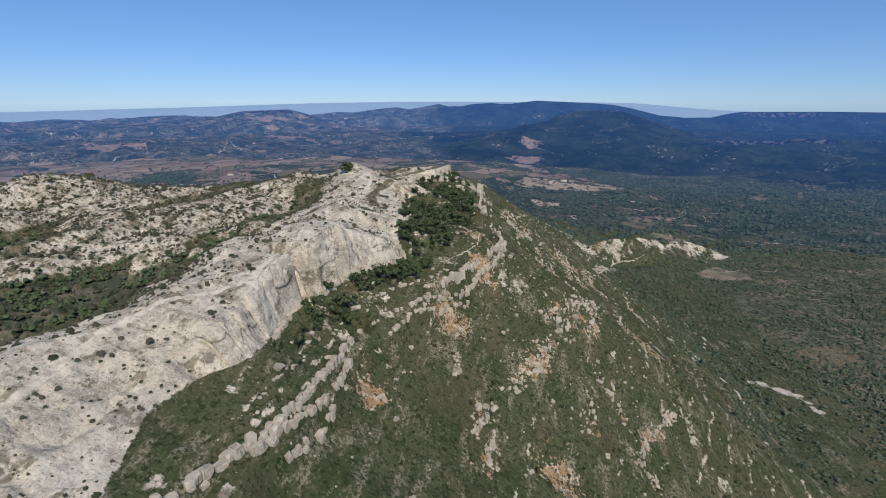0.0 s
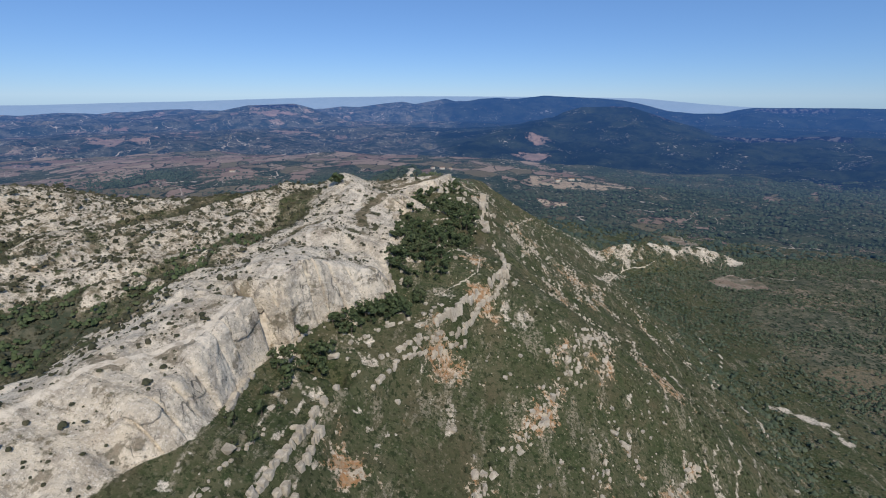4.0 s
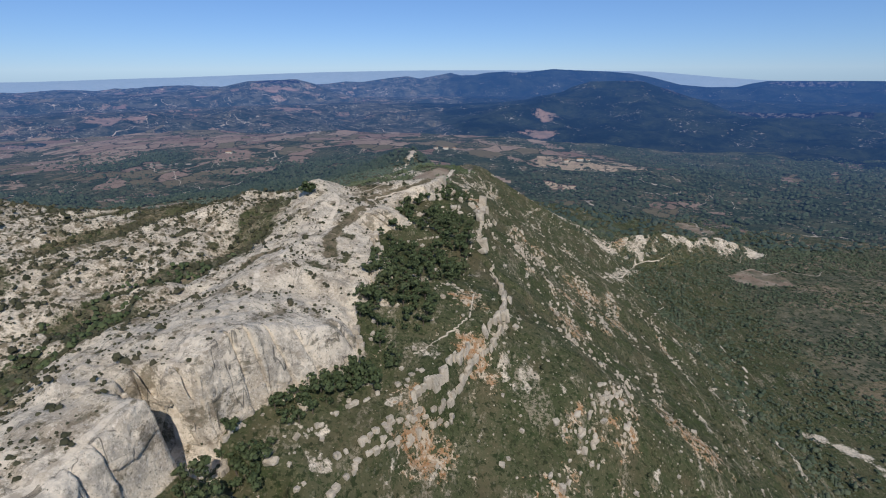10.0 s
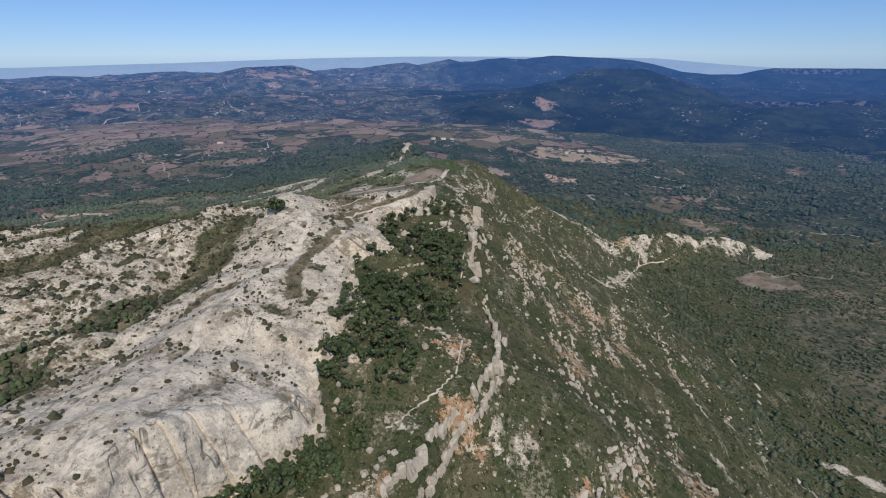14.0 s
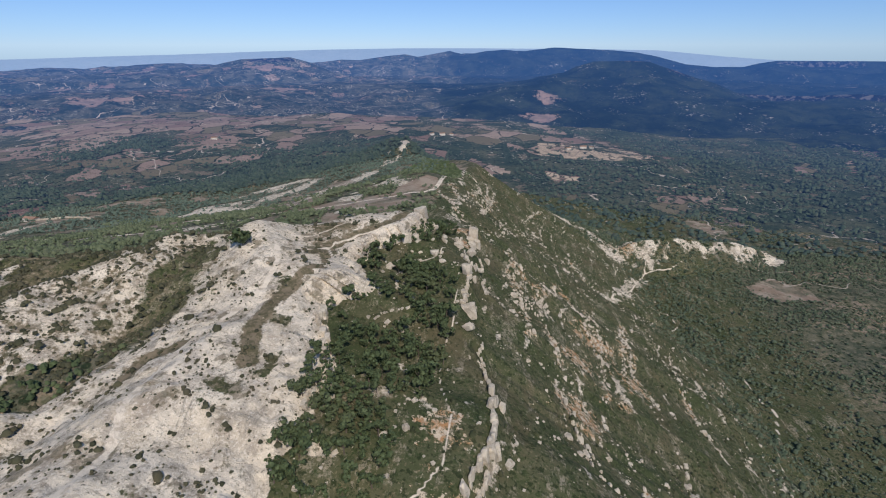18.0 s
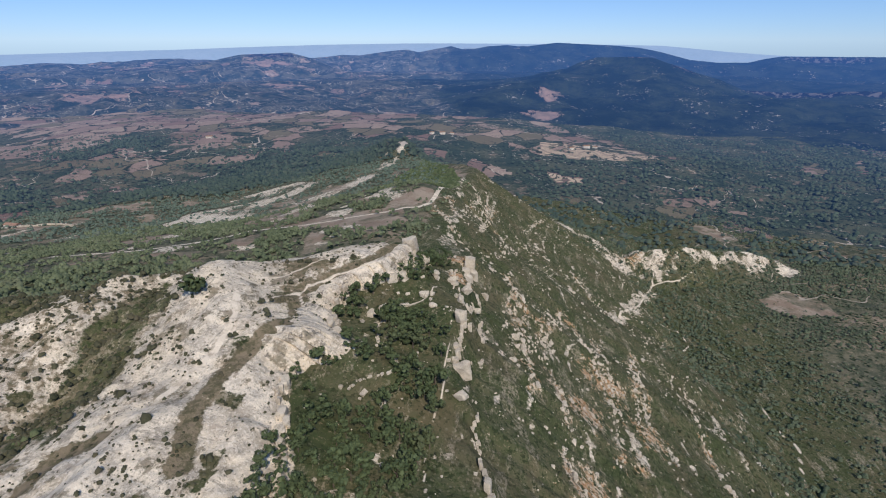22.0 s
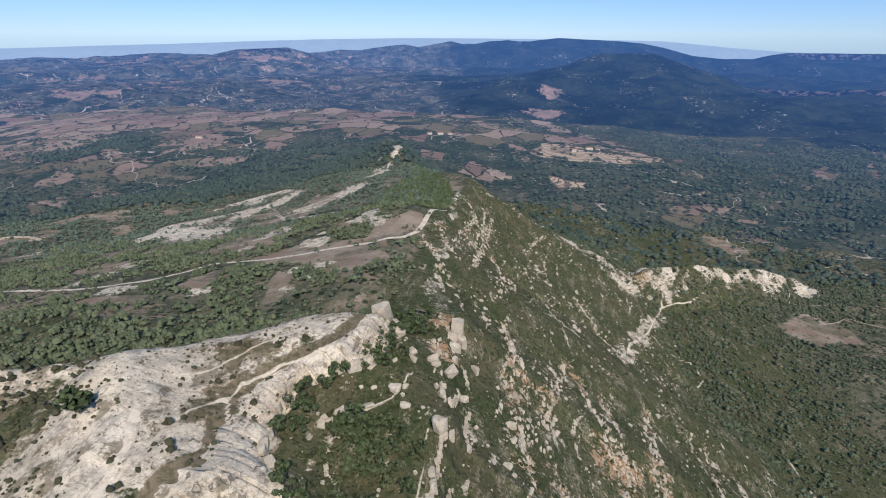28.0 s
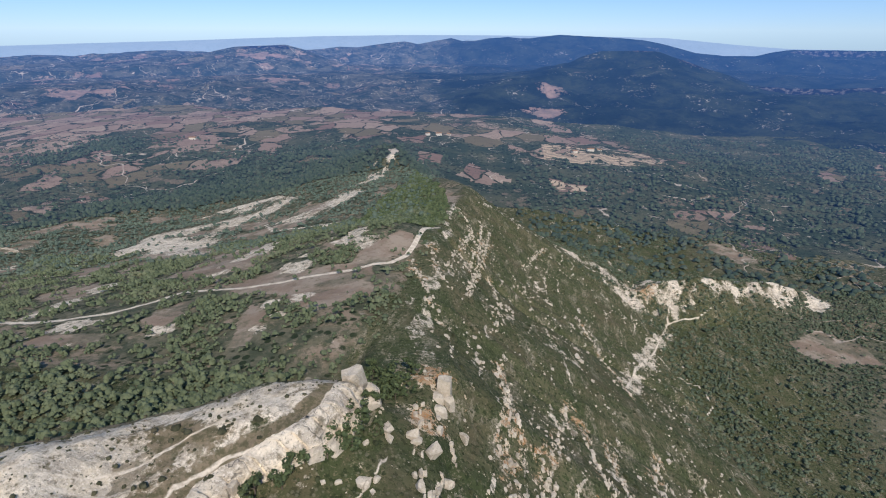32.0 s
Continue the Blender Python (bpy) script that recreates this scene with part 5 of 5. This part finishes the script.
# ---------------------------------------------------------------- many small things in one mesh
def strewn(name, label, category, material, templates, places, sizes, flatness=(0.8, 1.2), sink=0.15, seed=1, smooth=False):
    """One object made of many turned and scaled copies of a few small shapes."""
    r = np.random.default_rng(seed)
    n = len(places)
    verts, faces, at = [], [], 0
    pick = r.integers(0, len(templates), n)
    for k, (tv, tf) in enumerate(templates):
        m = pick == k
        p, s = places[m], sizes[m]
        a = r.uniform(0, 2 * np.pi, m.sum())
        sz = s * r.uniform(*flatness, m.sum())
        ca, sa = np.cos(a)[:, None], np.sin(a)[:, None]
        vx, vy, vz = tv[None, :, 0], tv[None, :, 1], tv[None, :, 2]
        X = (vx * ca - vy * sa) * s[:, None] + p[:, 0:1]
        Y = (vx * sa + vy * ca) * s[:, None] + p[:, 1:2]
        Z = vz * sz[:, None] + p[:, 2:3] - sink * sz[:, None]
        verts.append(np.stack([X, Y, Z], -1).reshape(-1, 3))
        faces.append((tf[None] + (np.arange(m.sum()) * len(tv))[:, None, None]).reshape(-1, 3) + at)
        at += m.sum() * len(tv)
    me = bpy.data.meshes.new(name)
    fill_mesh(me, np.concatenate(verts), np.concatenate(faces), smooth or category != "stones")
    me.materials.append(material)
    return tagged(new(name, me), label, category, kind="stuff")


def arrays(me):
    v = np.empty(len(me.vertices) * 3)
    me.vertices.foreach_get("co", v)
    f = np.empty(len(me.polygons) * 3, np.int32)
    me.polygons.foreach_get("vertices", f)
    return v.reshape(-1, 3), f.reshape(-1, 3)


def seed_places(count, x0, x1, y0, y1, chance, seed):
    """Places in a box of the plan, kept with the given chance, set on the ground."""
    r = np.random.default_rng(seed)
    x, y = r.uniform(x0, x1, count), r.uniform(y0, y1, count)
    keep = r.uniform(0, 1, count) < chance(x, y)
    x, y = x[keep], y[keep]
    return np.stack([x, y, lie(x, y)], -1)


SMALL_STONES = [arrays(lumpy("stone", 80 + n, 0.4 * (n % 2), 3, (0.40, 0.56), False)) for n in range(4)]


def on_flank(x, y):
    plateau, shelf, slope, cliff, gully = zones(x, y)
    c = cover(x, y)
    return slope * (0.03 + 0.9 * step(0.1, 0.5, c["rock"]) + 0.6 * step(0.1, 0.5, fbm(x, y * 0.5, 14, 3, 91) + 0.5 * fbm(x, y, 4, 2, 107))) + shelf * 0.16


stones = seed_places(30000, -60, 150, 60, 760, on_flank, 7)
strewn("flank_stones", "pale limestone stones scattered over the grassy flank", "stones", WORN, SMALL_STONES, stones,
       np.random.default_rng(3).gamma(0.8, 0.36, len(stones)) + 0.09, (0.5, 1.1), -0.1, 8)

# ---------------------------------------------------------------- plants
def clump(seed, lobes, tall, spread_out, rough=0.28, low=0.25):
    """A crown of small ragged lobes, as corners and triangles; about one metre across and standing on its foot."""
    r = np.random.default_rng(seed)
    # a dome: a ring of six, a ring of three above it, and a cap
    low_ring = [(math.cos(a * math.pi / 3), math.sin(a * math.pi / 3), -0.45) for a in range(6)]
    high_ring = [(0.68 * math.cos(a * math.pi / 1.5 + 0.52), 0.68 * math.sin(a * math.pi / 1.5 + 0.52), 0.72) for a in range(3)]
    base_v = np.array(low_ring + high_ring, float)
    base_f = np.array([(0, 1, 6), (1, 2, 6), (2, 3, 7), (3, 4, 7), (4, 5, 8), (5, 0, 8), (6, 2, 7), (7, 4, 8), (8, 0, 6), (6, 7, 8)])
    vs, fs = [], []
    for n in range(lobes):
        a, d = r.uniform(0, 6.283), spread_out * math.sqrt(r.uniform(0.05, 1))
        h = low + (tall - low) * r.uniform(0.1, 1) * (1 - 0.5 * (d / spread_out) ** 2)
        size = r.uniform(0.16, 0.30) * (1.25 if n == 0 else 1)
        v = base_v * (1 + r.uniform(-rough, rough, base_v.shape)) * size
        t = r.uniform(0, 6.283)
        v = np.stack([v[:, 0] * math.cos(t) - v[:, 1] * math.sin(t), v[:, 0] * math.sin(t) + v[:, 1] * math.cos(t), v[:, 2] * 0.85], -1)
        vs.append(v + (math.cos(a) * d, math.sin(a) * d, h))
        fs.append(base_f + 9 * n)
    return np.concatenate(vs), np.concatenate(fs)


CUSHIONS = [clump(290 + n, 1, 0.3, 0.05, 0.35, 0.1) for n in range(5)]
SHRUBS = [clump(200 + n, 2, 0.5, 0.38, 0.35, 0.12) for n in range(5)]
FAR_TREES = [clump(230 + n, 2, 0.85, 0.28, 0.3, 0.3) for n in range(5)]
FAR_DOTS = [clump(245 + n, 1, 0.7, 0.1, 0.35, 0.3) for n in range(5)]
MID_TREES = [clump(260 + n, 4, 0.95, 0.42, 0.42, 0.22) for n in range(8)]


def tree_crown(seed, tall, wide):
    """Leafy crown: many small tilted sprays of leaves set round uneven boughs."""
    r = np.random.default_rng(seed)
    boughs = [(r.normal(0, wide * 0.30), r.normal(0, wide * 0.30), tall * r.uniform(0.38, 0.92), wide * r.uniform(0.20, 0.34)) for _ in range(9)]
    vs, fs = [], []
    for bx, by, bz, br in boughs:
        for _ in range(34):
            d = r.normal(0, 1, 3)
            d /= np.linalg.norm(d)
            c = np.array([bx, by, bz]) + d * br * r.uniform(0.55, 1.1) * (1, 1, 0.8)
            u = np.cross(d, r.normal(0, 1, 3))
            u /= np.linalg.norm(u)
            w = np.cross(d, u) + d * r.uniform(-0.5, 0.5)
            s = wide * r.uniform(0.07, 0.13)
            k = len(vs)
            vs += [c - u * s, c + u * s * 0.9 + w * s * 0.3, c + w * s * 1.3, c - w * s * 0.7]
            fs += [(k, k + 1, k + 2), (k, k + 3, k + 1)]
    me = bpy.data.meshes.new("crown")
    fill_mesh(me, np.array(vs), np.array(fs), False)
    me.materials.append(PINE)
    return me


def tree_trunk(seed, tall):
    """Tapered, slightly bent trunk with three limbs."""
    bm = bmesh.new()
    r = random.Random(seed)

    def limb(a, b, ra, rb):
        axis = (b - a).normalized()
        side = axis.orthogonal().normalized()
        other = axis.cross(side)
        rings = []
        for p, rad in ((a, ra), ((a + b) / 2 + side * ra * 0.6, (ra + rb) / 2), (b, rb)):
            rings.append([bm.verts.new(p + (side * math.cos(t) + other * math.sin(t)) * rad) for t in (0, 1.257, 2.513, 3.77, 5.027)])
        for lo, hi in zip(rings[:-1], rings[1:]):
            for k in range(5):
                bm.faces.new((lo[k], lo[(k + 1) % 5], hi[(k + 1) % 5], hi[k]))

    top = Vector((r.uniform(-0.2, 0.2), r.uniform(-0.2, 0.2), tall * 0.75))
    limb(Vector((0, 0, -0.4)), top, tall * 0.045, tall * 0.015)
    for n in range(3):
        start = top * r.uniform(0.4, 0.7)
        a = 2.1 * n + r.uniform(0, 0.8)
        limb(start, start + Vector((math.cos(a), math.sin(a), 0.9)) * tall * 0.22, tall * 0.02, tall * 0.008)
    me = bpy.data.meshes.new("trunk")
    bm.to_mesh(me)
    bm.free()
    me.materials.append(BARK)
    return me


TREES = []
for n, (tall, wide) in enumerate(((4.2, 3.4), (5.0, 3.6), (3.6, 3.2), (4.6, 4.2), (3.2, 2.6))):
    tree = tagged(new("tree"), "dark green oak or pine growing on the rocky shelf", "tree", "trees on the shelf")
    part("trunk", tree_trunk(300 + n, tall), BARK, tree)
    part("crown", tree_crown(320 + n, tall, wide), PINE, tree)
    TREES.append(tree)


WOODS = ([(-46, 208), (-49, 246), (-42, 262), (-34, 266), (-24, 262), (-17, 262), (-18, 244), (-23, 231), (-26, 212), (-35, 205)],
         [(-32, 262), (-29, 276), (-38, 286), (-43, 298), (-40, 307), (-30, 310), (-19, 306), (-18, 283), (-18, 262)])


def in_woods(x, y):
    foot, rim = line_x("cliff_foot", y) + cut(y) * 0.55, line_x("bench_rim", y) + cut(y) * 0.55
    wx, wy = x + 2.5 * fbm(x, y, 9, 3, 94), y + 3 * fbm(x, y, 9, 3, 102)
    main = np.maximum(inside(wx, wy, WOODS[0]), inside(wx, wy, WOODS[1])) * step(-0.30, 0.10, fbm(x, y, 9, 2, 95))
    under = step(0.5, 1.5, x - foot) * step(13, 8, x - foot) * step(112, 120, y) * step(204, 196, y) * step(-0.25, 0.1, fbm(x, y, 7, 2, 94)) * (0.2 + 0.4 * step(140, 158, y))
    below = step(0.0, 1.0, x - foot) * step(7, 4, x - foot) * step(262, 270, y) * step(350, 340, y) * 0.14
    edge = step(-44, -40, x) * step(-26, -32, x) * step(352, 358, y) * step(376, 368, y) * 0.5
    return np.clip(main + under + below + edge, 0, 1)


spots = seed_places(12000, -70, 0, 110, 380, in_woods, 21)
chosen = []
for p in spots:
    if all((p[0] - q[0]) ** 2 + (p[1] - q[1]) ** 2 > 2.5 ** 2 for q in chosen):
        chosen.append(p)
r = random.Random(8)
r.shuffle(chosen)
for n, p in enumerate(chosen[:380]):
    m = pose(float(p[0]), float(p[1]), float(p[2]) - 0.1, 0, 0, r.uniform(0, 360))
    s = r.uniform(0.5, 1.12)
    if n < len(TREES):
        TREES[n].matrix_basis = m @ Matrix.Scale(s, 4)
    else:
        made = copy_thing(TREES[n % len(TREES)], m)
        made.scale = (s, s, s * r.uniform(0.85, 1.15))

big = tagged(new("evergreen_oak"), "broad dark evergreen oak standing alone on the bare crest", "tree")
part("trunk", tree_trunk(350, 5), BARK, big)
part("crown", tree_crown(351, 5.2, 6.4), PINE, big)
big.matrix_basis = pose(-91, 286, float(lie(-91, 286)[0]))


def off_road(x, y):
    c = cover(x, y)
    return (1 - np.maximum(np.maximum(near_line(x, y, ROAD, 5), near_line(x, y + 7, ROAD, 5)), np.clip(c["path"] * 2, 0, 1))) * (1 - step(0.25, 0.6, np.maximum(c["soil"], np.maximum(c["terrace"], 1.6 * c["farm"])))) * (1 - step(0.3, 0.6, c["rock"])) + 0.07


def on_plateau(x, y):
    plateau, shelf, slope, cliff, gully = zones(x, y)
    c = cover(x, y)
    thick = step(-0.05, 0.35, fbm(x, y, 14, 3, 96))
    west = step(5, 40, line_x("crest", y) - x)
    return np.clip(plateau + 0.9 * cliff * step(206, 216, y), 0, 1) * (1 - np.clip(c["path"] * 1.5, 0, 1)) * (0.06 + 0.50 * thick * (0.18 + west) + 0.46 * west + 0.5 * gully + 0.35 * (1 - step(0.2, 0.6, c["rock"])) + 0.9 * step(-26, -12, y - far_rim(x)) * step(-98, -116, x))


scrub = seed_places(36000, -330, -35, 35, 365, on_plateau, 31)
strewn("crest_shrubs", "low dark shrubs dotted over bare limestone", "shrubs", SCRUB, SHRUBS + CUSHIONS, scrub, np.minimum(np.random.default_rng(4).gamma(1.9, 0.68, len(scrub)) + 0.4, 3.8), (0.7, 1.1), 0.05, 9)


def in_gully(x, y):
    plateau, shelf, slope, cliff, gully = zones(x, y)
    return plateau * np.clip(gully + 0.5 * (1 - step(0.1, 0.5, cover(x, y)["rock"])) * step(0.15, 0.5, fbm(x, y, 22, 3, 97)), 0, 1)


gully_trees = seed_places(5600, -330, -80, 55, 330, in_gully, 33)
strewn("gully_trees", "small dark evergreen trees filling the plateau's gullies", "trees", PINE, MID_TREES, gully_trees, np.random.default_rng(5).uniform(1.6, 3.4, len(gully_trees)), (0.75, 1.1), 0.05, 10)


def in_left_wood(x, y):
    behind = step(4, 16, y - far_rim(x)) * step(-46, -62, x - 0.02 * (y - 360))
    return behind * off_road(x, y) * np.clip(0.10 + 0.75 * step(-0.25, 0.25, fbm(x, y, 30, 4, 98)) + 0.5 * step(60, 25, y - far_rim(x)), 0, 1)


left_wood = seed_places(28000, -460, -40, 275, 640, in_left_wood, 35)
strewn("ridge_wood", "green pine and oak wood on the slope behind the crest", "wood", FOREST, MID_TREES, left_wood, np.minimum(np.random.default_rng(6).gamma(3.0, 0.55, len(left_wood)) + 0.9, 4.2), (0.8, 1.15), 0.05, 11)


pine_hill = seed_places(14000, -155, -48, 530, 960, lambda x, y: inside(x + 6 * fbm(x, y, 20, 3, 110), y + 10 * fbm(x, y, 20, 3, 111), PINE_HILL) * 0.9, 63)
strewn("hill_pines", "dense dark pines covering the rounded hill", "wood", PINE, FAR_DOTS, pine_hill, np.random.default_rng(19).uniform(2.6, 5.0, len(pine_hill)), (0.7, 1.1), 0.08, 27)


def in_left_valley(x, y):
    return step(-60, -110, x + 0.12 * (y - 640)) * off_road(x, y) * (0.35 + 0.65 * step(-0.25, 0.15, fbm(x, y, 120, 4, 99)))


left_valley = seed_places(38000, -1150, -60, 560, 1350, in_left_valley, 37)
beyond = np.hypot(left_valley[:, 0], left_valley[:, 1]) > 960
far_left, left_valley = left_valley[beyond], left_valley[~beyond]
strewn("far_woods", "hazy dark woodland across the far valley floor", "wood", HAZY_WOOD, FAR_DOTS, far_left, np.random.default_rng(17).uniform(6.5, 13.0, len(far_left)), (0.6, 1.0), 0.08, 22)
strewn("left_valley_wood", "mixed woodland across the far valley floor", "wood", SLOPEWOOD, FAR_TREES, left_valley, np.random.default_rng(7).uniform(3.2, 6.2, len(left_valley)), (0.6, 1.0), 0.08, 12)


def in_right_valley(x, y):
    low = step(100, 165, x + 0.0 * y) + step(760, 840, y) * step(-30, 60, x)
    return np.clip(low, 0, 1) * off_road(x, y) * (0.15 + 0.66 * step(-0.20, 0.26, fbm(x, y, 55, 5, 100)))


right_near = seed_places(42000, 90, 520, 250, 800, in_right_valley, 39)
strewn("valley_wood", "dark green scrub oak wood on the valley floor", "wood", OAKWOOD, FAR_TREES, right_near, np.minimum(np.random.default_rng(8).gamma(2.2, 0.78, len(right_near)) + 0.8, 5.2), (0.6, 1.0), 0.08, 13)
right_mid = seed_places(11000, -30, 380, 690, 1020, lambda x, y: step(0, 40, x - 0.0 * y - 20) * off_road(x, y) * (0.08 + 0.9 * step(-0.12, 0.25, fbm(x, y, 40, 5, 101))), 61)
strewn("foot_wood", "scattered scrub oaks at the foot of the ridge", "wood", OAKWOOD, FAR_TREES, right_mid, np.minimum(np.random.default_rng(18).gamma(2.6, 0.7, len(right_mid)) + 1.0, 5.0), (0.6, 1.0), 0.08, 26)
right_far = seed_places(22000, -60, 1250, 780, 1850, in_right_valley, 41)
strewn("far_valley_wood", "dark woodland between terraced fields in the valley", "wood", HAZY_WOOD, FAR_DOTS, right_far, np.random.default_rng(9).uniform(8.0, 15.0, len(right_far)), (0.5, 0.9), 0.1, 14)


def flank_scrub(x, y):
    plateau, shelf, slope, cliff, gully = zones(x, y)
    return (slope + shelf * 0.7) * (0.16 + 0.6 * step(-0.05, 0.35, fbm(x, y * 0.6, 18, 4, 92)) + 0.35 * step(60, 130, x))


tufts = seed_places(52000, -60, 190, 60, 780, flank_scrub, 43)
strewn("flank_shrubs", "low green shrubs and tussocks on the flank", "shrubs", FLANK_SCRUB, SHRUBS + CUSHIONS + CUSHIONS, tufts, np.minimum(np.random.default_rng(10).gamma(1.6, 0.50, len(tufts)) + 0.32, 3.4), (0.7, 1.1), 0.08, 15)


def on_bare_rock(x, y):
    plateau, shelf, slope, cliff, gully = zones(x, y)
    c = cover(x, y)
    bare = np.clip(plateau + cliff * step(206, 216, y) + cliff * step(120, 108, y), 0, 1)
    return bare * (1 - np.clip(c["path"] * 1.5, 0, 1)) * (0.10 + 0.9 * step(0.0, 0.4, fbm(x, y, 9, 4, 93)))


cushions = seed_places(30000, -300, -35, 35, 360, on_bare_rock, 51)
strewn("crest_cushions", "small dark cushions of dry scrub on bare limestone", "shrubs", SCRUB, CUSHIONS, cushions, np.minimum(np.random.default_rng(12).gamma(2.0, 0.36, len(cushions)) + 0.45, 2.4), (0.7, 1.1), 0.05, 24)

# ---------------------------------------------------------------- far houses and walls
PLASTER = Nodes("house_plaster", 0.9).colour((0.62, 0.56, 0.47))
TILES = Nodes("roof_tiles", 0.9)
TILES = TILES.colour(TILES.mix(TILES.ramp(TILES.noise(1.5, 4, 0.7), 0.4, 0.6), (0.34, 0.20, 0.13), (0.24, 0.15, 0.11)))
SHUTTERS = Nodes("dark_opening", 0.7).colour((0.03, 0.03, 0.035))


def block_mesh(name, x, y, z, slope=0.0):
    """A box on its foot, its top raised to a ridge by slope."""
    bm = bmesh.new()
    low = [bm.verts.new((a * x / 2, b * y / 2, 0)) for a, b in ((-1, -1), (1, -1), (1, 1), (-1, 1))]
    high = [bm.verts.new((v.co.x, v.co.y, z)) for v in low]
    bm.faces.new(low[::-1])
    for k in range(4):
        if slope == 0 or k in (0, 2):
            bm.faces.new((low[k], low[(k + 1) % 4], high[(k + 1) % 4], high[k]))
    if slope:
        ends = [bm.verts.new((s * x / 2, 0, z + slope)) for s in (-1, 1)]
        bm.faces.new((high[0], high[1], ends[1], ends[0]))
        bm.faces.new((high[2], high[3], ends[0], ends[1]))
        bm.faces.new((low[1], low[2], high[2], ends[1], high[1]))
        bm.faces.new((low[3], low[0], high[0], ends[0], high[3]))
    else:
        bm.faces.new(high)
    me = bpy.data.meshes.new(name)
    bm.to_mesh(me)
    bm.free()
    return me


def house(x, y, long, deep, tall, turn, label):
    home = tagged(new("house"), label, "house", "houses in the valley")
    home.matrix_world = pose(x, y, float(lie(x, y)[0]) - 0.5, 0, 0, turn)
    part("wall", block_mesh("wall", long, deep, tall), PLASTER, home)
    roof = part("roof", block_mesh("roof", long + 0.8, deep + 0.8, 0.25, deep * 0.22), TILES, home)
    roof.matrix_basis = pose(0, 0, tall + 0.01)
    for n in range(int(long / 3)):
        hole = part("window" if n % 3 else "door", block_mesh("opening", 1.0, 0.16, 1.3 if n % 3 else 2.1), SHUTTERS, home)
        hole.matrix_basis = pose(-long / 2 + 1.6 + 3 * n, -deep / 2, 1.5 if n % 3 else 0.5)
    return home


for x, y, long, deep, tall, turn, label in (
        (159, 1456, 16, 9, 6, 12, "pale farmhouse with tiled roof beside terraced fields"),
        (182, 1470, 10, 7, 4, -20, "small white outbuilding beside the farmhouse"),
        (-203, 1487, 14, 8, 5.5, 20, "pale farmhouse between brown plots"),
        (-180, 1500, 9, 7, 4, -5, "small pale barn between brown plots"),
        (-228, 1470, 11, 7, 5, 35, "pale house with tiled roof among trees"),
        (-760, 1330, 15, 8, 5, 10, "pale farmhouse on the valley floor"),
        (120, 1425, 12, 8, 5, 30, "white house at the head of the terraces")):
    house(x, y, long, deep, tall, turn, label)


def dry_wall(line, tall, label):
    """A low wall of pale stone along a line in the plan."""
    wall = tagged(new("stone_wall"), label, "wall", "walls on the slope")
    wall.matrix_world = pose(line[0][0], line[0][1], float(lie(*line[0])[0]))
    for (ax, ay), (bx, by) in zip(line[:-1], line[1:]):
        run = math.hypot(bx - ax, by - ay)
        for n in range(max(1, int(run / 4))):
            f = (n + 0.5) / max(1, int(run / 4))
            x, y = ax + (bx - ax) * f, ay + (by - ay) * f
            ob = part("course", block_mesh("course", 4.4, 1.2, tall * (0.8 + 0.4 * ((n * 37) % 10) / 10)), WORN, wall)
            ob.matrix_basis = wall.matrix_world.inverted() @ pose(x, y, float(lie(x, y)[0]) - 0.5, 0, 0, math.degrees(math.atan2(by - ay, bx - ax)))


house(-601, 660, 17, 8, 4.2, -4, "low stone farm building on the slope behind the crest")
dry_wall([(-588, 655), (-560, 650), (-529, 654), (-497, 641)], 2.4, "pale drystone wall across the brown slope")
